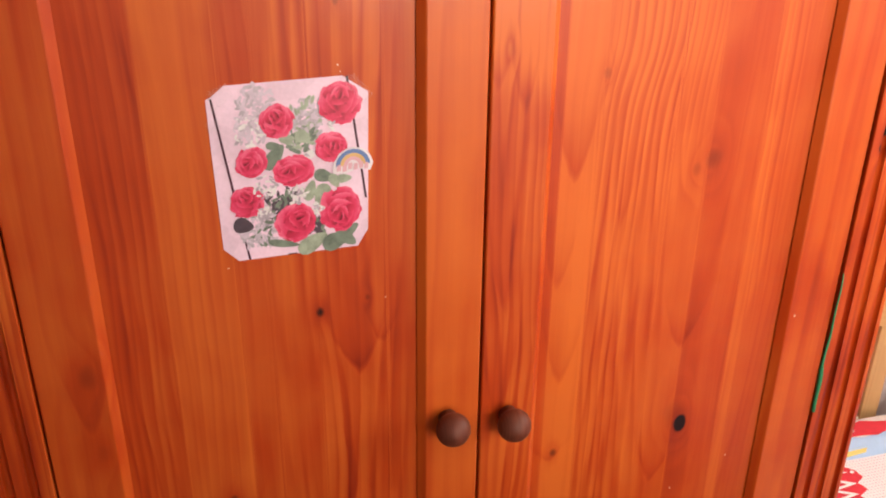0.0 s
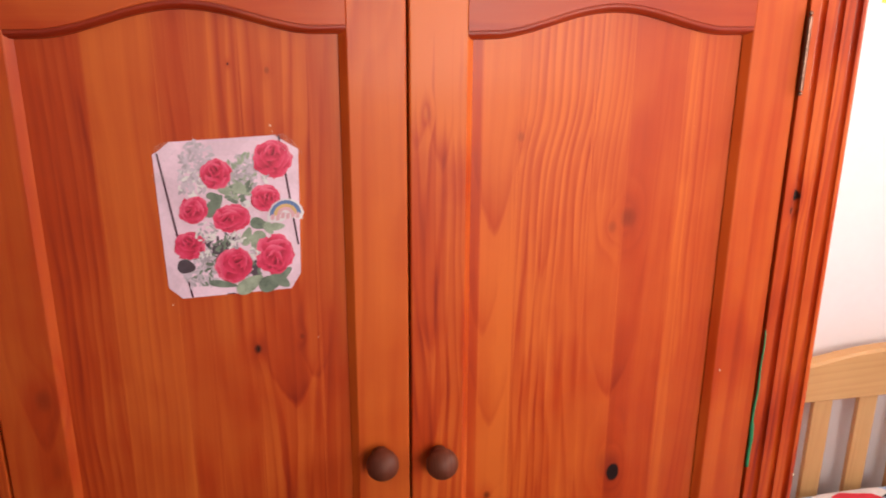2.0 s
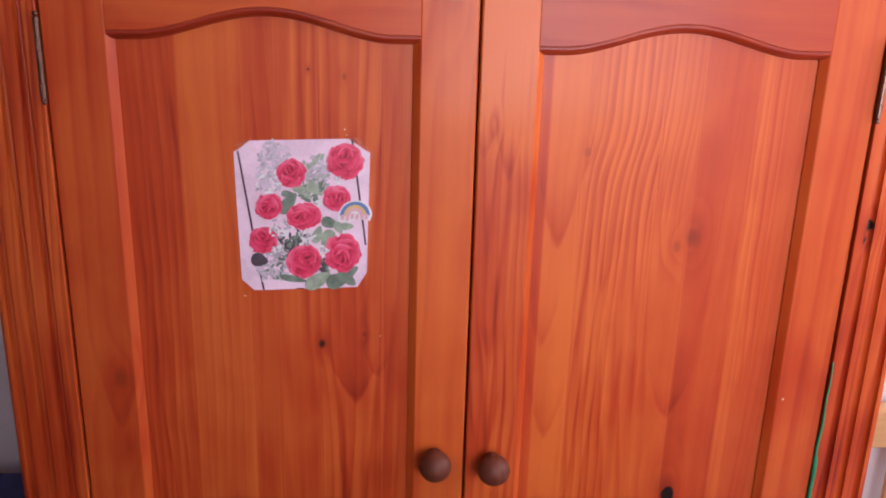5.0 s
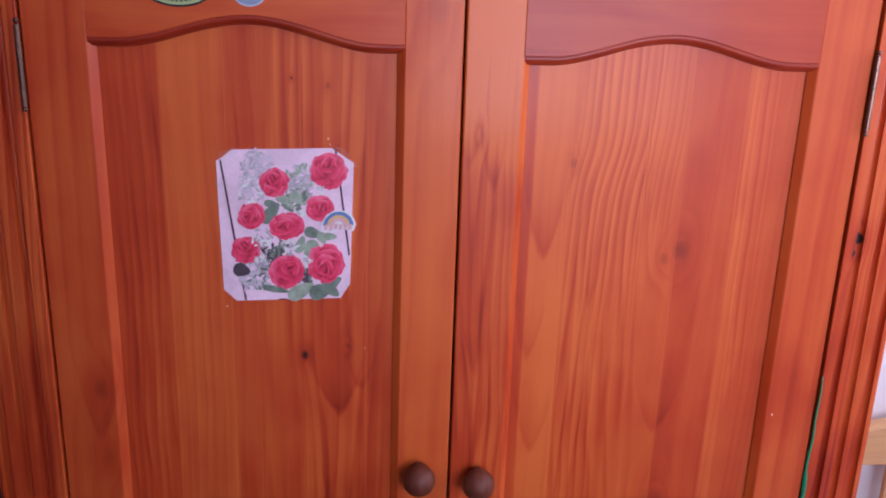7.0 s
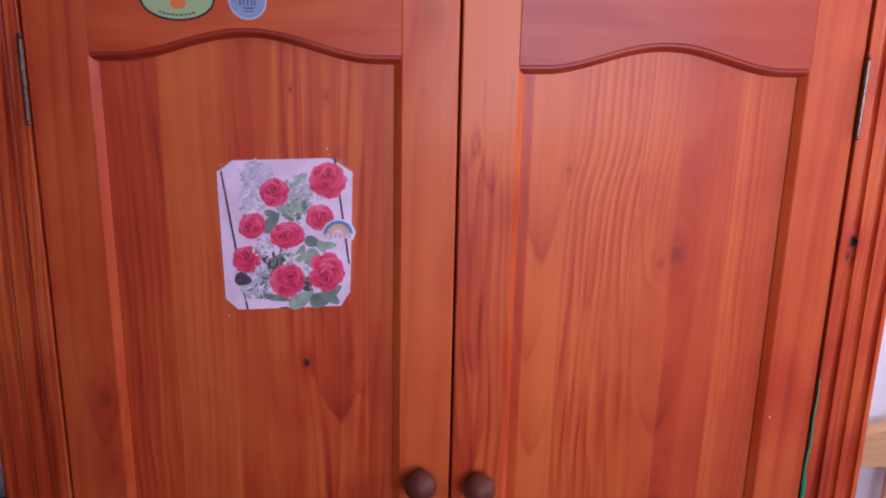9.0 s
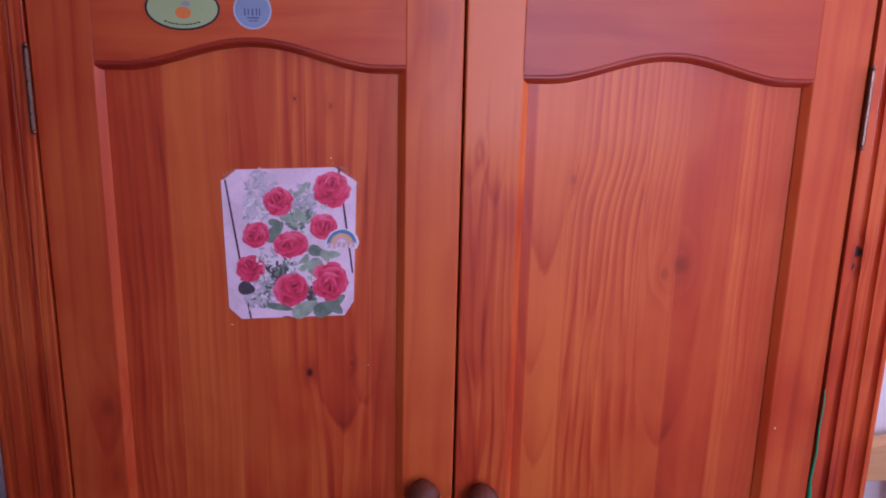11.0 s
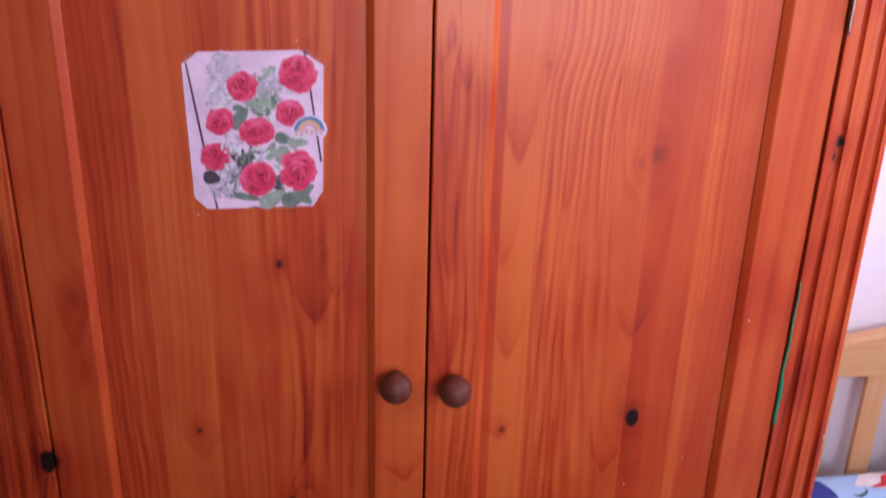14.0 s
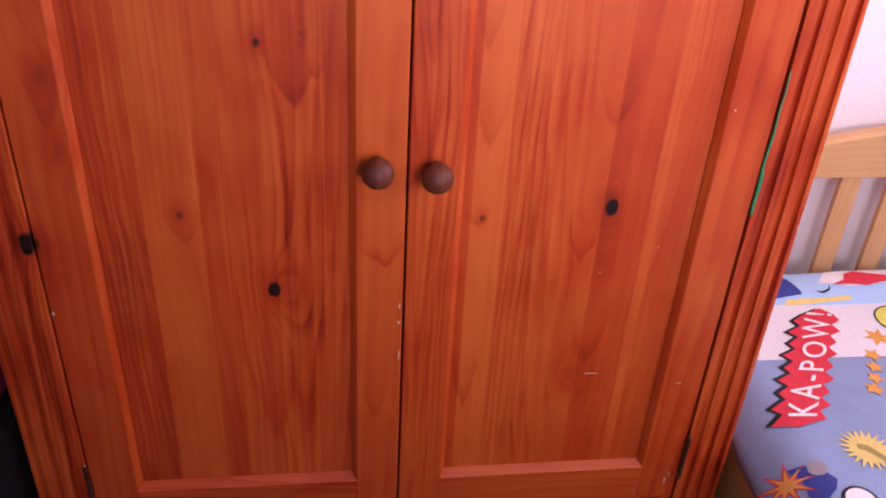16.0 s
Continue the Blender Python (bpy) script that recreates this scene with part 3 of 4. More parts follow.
for x in (BED[0] - 0.005, BED[1] - 0.04):
    bpart("post", box(x, x + 0.045, HEAD_Y - 0.008, HEAD_Y + 0.037, 0, 0.80, 0.006), WOOD_SLAT)
    bpart("post", box(x, x + 0.045, -1.62, -1.575, 0, 0.55, 0.006), WOOD_SLAT)
for x in (BED[0] - 0.004, BED[1] - 0.021):
    bpart("side_rail", box(x, x + 0.025, -1.574, HEAD_Y - 0.009, 0.26, 0.466, 0.005), WOOD_BED)
bpart("foot_rail", box(BED[0] + 0.03, BED[1] - 0.03, -1.61, -1.585, 0.24, 0.50, 0.004), WOOD_BED)
bpart("lower_head_rail", box(BED[0] + 0.041, BED[1] - 0.041, HEAD_Y, HEAD_Y + 0.024, 0.22, 0.299, 0.003), WOOD_BED)

SHEET = plain("white_sheet", (0.75, 0.74, 0.76), 0.8, vary=0.05)
mattress = tagged(part("mattress", box(BED[0] + 0.024, BED[1] - 0.024, -1.57, HEAD_Y - 0.01, 0.30, 0.485, 0.03, seg=3), SHEET), "white single mattress on the bed", "mattress")


def duvet_z(x, y):
    """Height of the duvet's upper face."""
    w = 0.006 * noise.noise(Vector((x * 5, y * 4, 0.3))) + 0.0016 * noise.noise(Vector((x * 11, y * 9, 2.0)))
    edge = max(0.0, (0.615 - x) / 0.085)
    far = max(0.0, (x - 1.385) / 0.085)
    return 0.545 + w - 0.052 * edge ** 2.2 - 0.052 * far ** 2.2


FABRIC_BLUE = plain("blue_grey_cotton", (0.27, 0.35, 0.56), 0.85, vary=0.10, scale=12, bump=0.25)


def duvet_mesh(y0, y1, lift, x0, x1, ny, nx=70):
    secs = []
    for j in range(ny + 1):
        y = y0 + (y1 - y0) * j / ny
        row = []
        if x0 < 0.54:
            row += [(0.531 + 0.003 * math.sin(y * 23), y, 0.472 + 0.004 * math.sin(y * 9)), (0.529 + 0.002 * math.sin(y * 23), y, 0.482)]
        row += [(x, y, duvet_z(x, y) + lift) for x in np.linspace(x0, x1, nx)]
        secs.append(row)
    return loft(secs)


duvet = part("duvet", duvet_mesh(-1.54, 0.30, 0.0, 0.53, 1.47, 200, 140), FABRIC_BLUE, smooth=True)
tagged(duvet, "blue-grey duvet with comic-style printed motifs on the bed", "duvet")
m = duvet.modifiers.new("thick", "SOLIDIFY")
m.thickness, m.offset = 0.02, -1

dn = Nodes("white_dotted_cotton")
dx, dy, dz_ = dn.split(dn.coord)
fx = dn.math("SUBTRACT", dn.math("FRACT", dn.math("MULTIPLY", dx, 150.0)), 0.5)
fy = dn.math("SUBTRACT", dn.math("FRACT", dn.math("MULTIPLY", dy, 150.0)), 0.5)
dot = dn.math("LESS_THAN", dn.math("ADD", dn.math("MULTIPLY", fx, fx), dn.math("MULTIPLY", fy, fy)), 0.05)
DOTTED = dn.done(dn.mix(dot, (0.86, 0.83, 0.86), (0.62, 0.52, 0.62)), 0.85)


def fill(pts):
    bm = bmesh.new()
    bm.faces.new([bm.verts.new((x, y, 0)) for x, y in pts])
    bmesh.ops.triangulate(bm, faces=bm.faces)
    return bm


def fan(pts):
    bm = bmesh.new()
    mid = bm.verts.new((sum(p[0] for p in pts) / len(pts), sum(p[1] for p in pts) / len(pts), 0))
    vs = [bm.verts.new((x, y, 0)) for x, y in pts]
    for a, b in zip(vs, vs[1:] + vs[:1]):
        bm.faces.new((mid, a, b))
    return bm


def lay(name, bm, mat, parent, height, lift, label="", cut=2):
    """Presses a flat shape onto a cloth whose height is given."""
    if cut:
        bmesh.ops.subdivide_edges(bm, edges=bm.edges, cuts=cut, use_grid_fill=True)
    for v in bm.verts:
        v.co.z = height(v.co.x, v.co.y) + lift + v.co.z
    ob = part(name, bm, mat, None, label, smooth=True)
    ob.parent = parent
    return ob


lay("turned_band", fill([(0.545, 0.15), (1.455, 0.155), (1.455, 0.305), (0.545, 0.305)]), DOTTED, duvet, duvet_z, 0.0012, "white band with small dots", cut=24)
INK = {n: plain("print_" + n, c, 0.8, vary=0.1, scale=60) for n, c in dict(red=(0.72, 0.035, 0.06), black=(0.012, 0.012, 0.02), white=(0.88, 0.84, 0.85), yellow=(0.82, 0.62, 0.20),
       orange=(0.80, 0.36, 0.08), navy=(0.035, 0.05, 0.28), sky=(0.30, 0.52, 0.80), olive=(0.36, 0.28, 0.07), grey=(0.33, 0.29, 0.33), lemon=(0.75, 0.72, 0.12)).items()}


def burst(cx, cy, r0, r1, n, turn=0.0, squash=1.0):
    return [(cx + (r1 if k % 2 else r0) * math.cos(turn + math.pi * k / n), cy + squash * (r1 if k % 2 else r0) * math.sin(turn + math.pi * k / n)) for k in range(2 * n)]


# comic word: its line runs up the bed, letters' tops towards the wardrobe
BASE, ALONG, UP = Vector((0.642, 0.0)), Vector((0.517, 0.856)), Vector((-0.98, 0.10))


def on_word(s, h):
    return tuple(BASE + ALONG * s + UP * h)


rng = random.Random(4)
jag_top, jag_low = [], []
for k in range(9):
    s = 0.000 + 0.0355 * k
    jag_top += [(s, 0.072 + 0.006 * (k % 2)), (s + 0.020, 0.058)]
    jag_low += [(s + 0.008, -0.012 - 0.004 * (k % 2)), (s + 0.028, 0.001)]
outline = [(-0.012, 0.03)] + jag_top + [(0.330, 0.03)] + jag_low[::-1]
lay("word_shadow", fill([on_word(s * 0.985 + 0.004, h * 1.05 + 0.006) for s, h in outline]), INK["black"], duvet, duvet_z, 0.0020, "black jagged shadow print")
lay("word_burst", fill([on_word(s, h) for s, h in outline]), INK["red"], duvet, duvet_z, 0.0026, "red jagged burst print")


def lettering(text, size, bold=0.0):
    """The built-in font as a flat mesh, laid from x = 0."""
    cu = bpy.data.curves.new("lettering", "FONT")
    cu.body, cu.size, cu.offset, cu.space_character = text, size, bold, 1.22
    ob = bpy.data.objects.new("lettering", cu)
    scene.collection.objects.link(ob)
    bpy.context.view_layer.update()
    me = bpy.data.meshes.new_from_object(ob.evaluated_get(bpy.context.evaluated_depsgraph_get()))
    bm = bmesh.new()
    bm.from_mesh(me)
    bpy.data.objects.remove(ob)
    bpy.data.meshes.remove(me)
    bmesh.ops.triangulate(bm, faces=bm.faces)
    return bm


bm = lettering("KA-POW!", 0.066, 0.0003)
xs = [v.co.x for v in bm.verts]
for v in bm.verts:
    s = (v.co.x - min(xs)) / (max(xs) - min(xs))
    p = on_word(0.012 + 0.298 * s + 0.03 * v.co.y, 0.005 + v.co.y * (0.98 + 0.1 * math.sin(s * 9)))
    v.co = (*p, 0)
lay("word", bm, INK["white"], duvet, duvet_z, 0.0045, "white comic word KA-POW!", cut=0)
for name, pts, ink in (
    ("star_print", burst(0.690, -0.060, 0.026, 0.044, 21), "yellow"), ("fist_print", [(0.678, -0.048), (0.692, -0.052), (0.716, -0.086), (0.708, -0.092), (0.688, -0.066), (0.675, -0.058)], "olive"),
    ("flash_print", burst(0.553, -0.098, 0.013, 0.040, 9, 0.3), "red"), ("flash_core_print", burst(0.553, -0.098, 0.009, 0.031, 9, 0.3), "orange"),
    ("mask_print", [(0.56, -0.075), (0.582, -0.078), (0.60, -0.09), (0.615, -0.112), (0.606, -0.128), (0.585, -0.145), (0.568, -0.13), (0.572, -0.105)], "navy"),
    ("cap_print", burst(0.597, -0.088, 0.014, 0.014, 8), "grey"), ("ring_print", burst(0.630, -0.152, 0.026, 0.026, 12), "black"), ("ring_core_print", burst(0.630, -0.152, 0.0215, 0.0215, 12), "white"),
    ("eye_ring_print", burst(0.915, 0.245, 0.042, 0.042, 12), "black"), ("eye_print", burst(0.915, 0.245, 0.0385, 0.0385, 12), "lemon"), ("pupil_print", burst(0.92, 0.242, 0.012, 0.012, 8), "black"),
    ("spark_print", burst(0.850, 0.20, 0.012, 0.026, 6, 0.5), "orange"), ("spark_print", burst(0.817, 0.155, 0.009, 0.017, 5, 0.2), "orange"), ("spark_print", burst(0.804, 0.125, 0.008, 0.016, 5, 0.8), "orange"),
    ("spark_print", burst(0.790, 0.098, 0.008, 0.016, 5, 0.1), "orange"), ("spark_print", burst(0.774, 0.072, 0.009, 0.018, 5, 0.4), "orange"),
    ("star_print", burst(0.95, 0.02, 0.03, 0.05, 12), "red"), ("star_print", burst(0.80, -0.16, 0.03, 0.05, 12), "yellow")):
    lift = 0.0022 if "core" in name or name in ("fist_print", "eye_print", "cap_print") else 0.0027 if name == "pupil_print" else 0.0017
    lay(name, (fan if len(pts) > 9 else fill)(pts), INK[ink], duvet, duvet_z, lift, cut=3)

PIL = (0.60, 1.40, 0.285, 0.402)


def pillow_z(x, y):
    u, v = 2 * (x - PIL[0]) / (PIL[1] - PIL[0]) - 1, 2 * (y - PIL[2]) / (PIL[3] - PIL[2]) - 1
    f = max(0, 1 - abs(u) ** 5) ** 0.45 * max(0, 1 - abs(v) ** 3) ** 0.45
    return 0.495 + 0.073 * f + 0.004 * noise.noise(Vector((x * 12, y * 12, 5)))


secs = [[(x, y, pillow_z(x, y)) for x in np.linspace(PIL[0], PIL[1], 70)] for y in np.linspace(PIL[2], PIL[3], 24)]
bm = loft(secs)
under = [[(x, y, 0.4855) for x in np.linspace(PIL[0], PIL[1], 2)] for y in np.linspace(PIL[2], PIL[3], 2)]
for row in (secs[0], secs[-1]):
    bm.faces.new([bm.verts.new(p) for p in row] + [bm.verts.new((row[-1][0], row[-1][1], 0.4855)), bm.verts.new((row[0][0], row[0][1], 0.4855))])
bm.faces.new([bm.verts.new(p) for p in (under[0][0], under[0][1], under[1][1], under[1][0])])
pillow = tagged(part("pillow", bm, plain("sky_blue_cotton", (0.42, 0.62, 0.88), 0.85, vary=0.08, scale=14, bump=0.2), smooth=True), "light blue pillow with printed comic shapes", "pillow")
for name, pts, ink in (
    ("patch_print", [(0.64, 0.30), (0.76, 0.31), (0.745, 0.35), (0.72, 0.375), (0.64, 0.36)], "navy"), ("patch_print", [(0.72, 0.2955), (0.85, 0.299), (0.853, 0.304), (0.73, 0.303)], "yellow"),
    ("cloud_print", [(0.80, 0.335), (0.83, 0.372), (0.90, 0.384), (0.97, 0.378), (0.985, 0.345), (0.93, 0.330), (0.86, 0.322)], "white"), ("splash_print", [(0.825, 0.328), (0.852, 0.339), (0.862, 0.358), (0.885, 0.368), (0.91, 0.358), (0.942, 0.352), (0.958, 0.336), (0.92, 0.330), (0.89, 0.322), (0.86, 0.326)], "red"),
    ("bolt_print", [(0.955, 0.340), (0.985, 0.353), (1.04, 0.352), (1.01, 0.343), (0.98, 0.333)], "black"), ("splash_print", [(0.99, 0.325), (1.005, 0.340), (1.04, 0.342), (1.055, 0.328), (1.03, 0.316)], "red"),
    ("patch_print", [(1.07, 0.365), (1.18, 0.375), (1.2, 0.395), (1.1, 0.395)], "lemon"), ("scribble_print", [(0.785, 0.316), (0.80, 0.310), (0.815, 0.315), (0.818, 0.328), (0.812, 0.318), (0.80, 0.314)], "black")):
    lay(name, fill(pts), INK[ink], pillow, pillow_z, 0.0012 if name == "cloud_print" else 0.0022, cut=3)

# ---- pile beside the wardrobe, far side from the bed ----
DARK_FABRIC = plain("black_fabric", (0.012, 0.010, 0.014), 0.85, vary=0.3)
chest = tagged(part("storage_box", box(-1.15, -0.555, 0.06, 0.42, 0, 0.54, 0.02, seg=3), DARK_FABRIC), "black fabric storage box beside the wardrobe", "storage box")


def folded(name, x0, x1, y0, y1, z0, z1, color, label):
    bm = box(x0, x1, y0, y1, z0, z1, min(0.4 * (z1 - z0), 0.018), seg=3)
    bmesh.ops.subdivide_edges(bm, edges=[e for e in bm.edges if e.calc_length() > 0.1], cuts=9, use_grid_fill=True)
    for v in bm.verts:
        if v.co.z > (z0 + z1) / 2:
            v.co.z += 0.008 * noise.noise(v.co * 9)
    tagged(part(name, bm, plain(name + "_cotton", color, 0.9, vary=0.2, bump=0.3), smooth=True), label, "clothes")


folded("folded_blanket", -1.10, -0.575, 0.09, 0.40, 0.546, 0.690, (0.45, 0.03, 0.13), "folded crimson pink blanket on the storage box")
folded("folded_jumper", -1.06, -0.565, 0.20, 0.41, 0.700, 0.742, (0.05, 0.06, 0.17), "folded navy jumper on a blanket")

# ---- rose picture taped to the door panel ----
FACE = CH_D  # front of the panel boards


def art(cx, cy):
    px, py = 340 + cx / 2.73, 280 + cy / 2.73
    return -0.239 + (px - 400) * 0.000594 - 0.000015 * (py - 297), 1.372 - (py - 297) * 0.000632 + (px - 400) * 0.00002


PAPER = plain("pink_glossy_paper", (0.88, 0.63, 0.76), 0.28, vary=0.16, scale=18, coat=0.5)
picture = thing("rose_picture", (-0.183, FACE, 1.288), "pink cut-out picture of red roses taped to the wardrobe door", "picture")


def flat(name, pts, depth, mat, parent, label="", thick=0.0, origin=(-0.183, FACE, 1.288)):
    """A shape on the upright plane, depth in metres in front of the board."""
    bm = bmesh.new()
    f = bm.faces.new([bm.verts.new((x - origin[0], -depth, z - origin[2])) for x, z in pts])
    if thick:
        r = bmesh.ops.extrude_face_region(bm, geom=[f])
        bmesh.ops.translate(bm, verts=[v for v in r["geom"] if isinstance(v, bmesh.types.BMVert)], vec=(0, thick, 0))
    bmesh.ops.triangulate(bm, faces=[f for f in bm.faces if len(f.verts) > 4])
    return part(name, bm, mat, parent, label)


corners = [(112, 85), (165, 46), (640, 48), (748, 118), (746, 700), (700, 772), (180, 770), (118, 712), (98, 300), (90, 95)]
flat("paper", [art(*c) for c in corners], 0.0007, PAPER, picture, thick=0.0005)
GLOSS = {n: plain("gloss_" + n, c, 0.3, vary=v, scale=90, coat=0.4) for n, c, v in (("line", (0.06, 0.008, 0.025), 0.1), ("rose_dark", (0.54, 0.018, 0.05), 0.25),
         ("leaf", (0.17, 0.22, 0.17), 0.4), ("leaf_light", (0.34, 0.40, 0.30), 0.35), ("mist", (0.50, 0.43, 0.49), 0.3), ("mist_light", (0.64, 0.53, 0.62), 0.15), ("petal_white", (0.80, 0.76, 0.76), 0.08),
         ("shade", (0.085, 0.060, 0.080), 0.3), ("blue", (0.13, 0.22, 0.45), 0.05), ("sun", (0.72, 0.45, 0.20), 0.05), ("rosy", (0.75, 0.42, 0.48), 0.05), ("film", (0.82, 0.74, 0.78), 0.05))}
flat("stripe", [art(*c) for c in ((105, 92), (114, 92), (185, 500), (175, 500))], 0.0009, GLOSS["line"], picture)
flat("stripe", [art(*c) for c in ((206, 684), (214, 684), (232, 769), (222, 769))], 0.0009, GLOSS["line"], picture)
flat("stripe", [art(*c) for c in ((654, 50), (664, 50), (742, 560), (733, 560))], 0.0009, GLOSS["line"], picture)
flat("stripe", [art(*c) for c in ((390, 766), (430, 766), (430, 771), (390, 771))], 0.0009, GLOSS["line"], picture)

rng = random.Random(11)


def spray(name, cx, cy, r, n, inks, depth, size):
    """Many small petals strewn over a round patch, one mesh."""
    bm = bmesh.new()
    for k in range(n):
        a, q = rng.uniform(0, 6.28), r * math.sqrt(rng.random())
        x, y = cx + q * math.cos(a), cy + q * math.sin(a) * 0.9
        t, l, w = rng.uniform(0, 6.28), size * rng.uniform(0.6, 1.3), size * rng.uniform(0.25, 0.5)
        pts = [(x + l * math.cos(t + b) * f, y + l * math.sin(t + b) * f) for b, f in ((0, 1), (0.6, 0.62), (2.5, 0.62), (3.14, 0.9), (3.8, 0.62), (5.7, 0.62))]
        f = bm.faces.new([bm.verts.new((art(*p)[0] + 0.183, -depth - 0.000001 * k, art(*p)[1] - 1.288)) for p in pts])
        f.material_index = rng.randrange(len(inks))
    part(name, bm, [GLOSS[i] for i in inks], picture)


spray("mist_flower", 285, 118, 72, 80, ("mist", "mist_light", "mist_light"), 0.00085, 17)
spray("mist_flower", 262, 225, 76, 95, ("mist", "petal_white", "mist_light", "mist_light"), 0.00085, 16)
spray("mist_flower", 490, 190, 74, 100, ("mist", "leaf_light", "mist_light", "mist"), 0.00085, 18)
spray("mist_flower", 470, 275, 70, 70, ("leaf_light", "leaf", "mist"), 0.00085, 18)
spray("mist_flower", 275, 640, 95, 130, ("mist", "leaf", "mist", "mist_light", "mist_light"), 0.00085, 17)
spray("mist_flower", 340, 550, 60, 40, ("shade", "shade", "leaf"), 0.00085, 22)
spray("mist_flower", 525, 660, 50, 30, ("shade", "leaf", "shade"), 0.00085, 22)
spray("mist_flower", 380, 510, 60, 26, ("shade", "leaf"), 0.00085, 20)


def leaf(cx, cy, l, w, turn, ink):
    t = radians(turn)
    pts = []
    for k in range(14):
        a = 2 * math.pi * k / 14
        px, py = l * math.cos(a), w * math.sin(a) * (1 - 0.35 * math.cos(a))
        pts.append(art(cx + px * math.cos(t) - py * math.sin(t), cy + px * math.sin(t) + py * math.cos(t)))
    flat("leaf", pts, 0.00105 + 0.000007 * len(picture.children), GLOSS[ink], picture)


for row in ((350, 345, 62, 30, -50, "leaf"), (405, 275, 34, 20, 10, "leaf_light"), (470, 275, 34, 26, 40, "leaf_light"), (495, 500, 46, 24, -70, "leaf_light"), (545, 525, 50, 34, 115, "leaf_light"), (555, 445, 44, 26, 20, "leaf"),
            (600, 470, 34, 20, 60, "leaf_light"), (640, 465, 36, 18, 0, "leaf_light"), (500, 730, 72, 36, -28, "leaf_light"), (600, 735, 60, 38, -15, "leaf"), (650, 700, 60, 30, -30, "leaf"), (208, 618, 44, 32, 15, "shade"), (375, 718, 70, 16, 12, "leaf"),
            (350, 300, 34, 16, 10, "leaf"), (660, 735, 40, 24, 40, "leaf")):
    leaf(*row)


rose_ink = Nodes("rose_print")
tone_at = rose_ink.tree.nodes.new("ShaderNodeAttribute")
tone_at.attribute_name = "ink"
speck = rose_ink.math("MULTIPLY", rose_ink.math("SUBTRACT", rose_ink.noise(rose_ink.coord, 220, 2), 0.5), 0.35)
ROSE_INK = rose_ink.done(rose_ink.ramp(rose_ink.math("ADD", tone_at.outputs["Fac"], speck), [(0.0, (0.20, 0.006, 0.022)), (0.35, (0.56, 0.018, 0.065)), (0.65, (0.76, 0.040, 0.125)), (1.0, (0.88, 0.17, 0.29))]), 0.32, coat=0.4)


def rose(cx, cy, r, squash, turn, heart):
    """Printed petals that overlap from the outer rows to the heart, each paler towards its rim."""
    rim = [art(cx + 0.82 * r * (1 + 0.06 * math.sin(5 * b + turn)) * math.cos(b), cy + 0.82 * r * squash * (1 + 0.06 * math.sin(4 * b)) * math.sin(b)) for b in [2 * math.pi * k / 26 for k in range(26)]]
    base = flat("rose", rim, 0.00122, GLOSS["rose_dark"], picture)
    order = 0
    rows = ((0.52, 0.52, 5), (0.40, 0.48, 4), (0.27, 0.40, 3), (0.15, 0.29, 3), (0.04, 0.17, 2))
    for ring, (dist, size, count) in enumerate(rows):
        for k in range(count):
            a = turn + 2 * math.pi * (k + 0.43 * ring) / count + rng.uniform(-0.3, 0.3)
            grow = rng.uniform(0.85, 1.12)
            hx, hy = heart[0] * ring * 0.08 * r, heart[1] * ring * 0.08 * r
            order += 1
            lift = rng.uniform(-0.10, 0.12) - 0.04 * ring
            bm = bmesh.new()
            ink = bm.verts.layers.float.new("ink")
            loops = []
            for shrink in (1.0, 0.93, 0.72, 0.42, 0.12):
                loop = []
                for q in range(18):
                    b = 2 * math.pi * q / 18
                    ruffle = 1 + 0.10 * math.sin(3 * b + 3 * k) + (0.09 if ring == 0 else 0.04) * math.sin(7 * b + 5 * k)
                    px = dist * r + size * r * grow * shrink * 0.8 * ruffle * math.cos(b)
                    py = size * r * grow * shrink * 1.3 * ruffle * math.sin(b)
                    x, y = px * math.cos(a) - py * math.sin(a), px * math.sin(a) + py * math.cos(a)
                    p = art(cx + hx + x * 0.93, cy + hy + y * squash * 0.93)
                    v = bm.verts.new((p[0] + 0.183, -0.00128 - 0.000008 * order, p[1] - 1.288))
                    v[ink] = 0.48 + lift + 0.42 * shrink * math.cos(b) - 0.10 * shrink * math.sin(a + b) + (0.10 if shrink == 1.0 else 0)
                    loop.append(v)
                loops.append(loop)
            for lo, hi in zip(loops, loops[1:]):
                for q in range(18):
                    bm.faces.new((lo[q], lo[(q + 1) % 18], hi[(q + 1) % 18], hi[q]))
            bm.faces.new(loops[-1])
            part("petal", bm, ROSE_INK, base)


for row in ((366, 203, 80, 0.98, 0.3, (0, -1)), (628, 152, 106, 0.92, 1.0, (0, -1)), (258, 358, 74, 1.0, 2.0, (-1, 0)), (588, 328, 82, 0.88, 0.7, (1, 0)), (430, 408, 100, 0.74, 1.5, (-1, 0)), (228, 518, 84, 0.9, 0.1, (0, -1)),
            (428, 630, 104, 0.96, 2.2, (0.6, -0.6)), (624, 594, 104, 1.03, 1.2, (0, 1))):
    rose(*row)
for row in ((305, 462, 52), (440, 512, 44), (300, 575, 36), (528, 580, 26), (500, 350, 18), (590, 240, 16)):
    spray("white_blossom", *row, int(row[2] * 0.75), ("petal_white", "petal_white", "mist"), 0.00162, 13)
# small clear tape strips
tape = Nodes("clear_tape")
tape.bsdf.inputs["Alpha"].default_value = 0.06
TAPE = tape.done((0.9, 0.88, 0.9), 0.12)
for pts in (((100, 60), (175, 35), (200, 85), (110, 150)), ((620, 40), (690, 44), (770, 130), (720, 160)), ((84, 180), (135, 170), (140, 210), (88, 220))):
    flat("tape_strip", [art(*p) for p in pts], 0.0024, TAPE, picture)

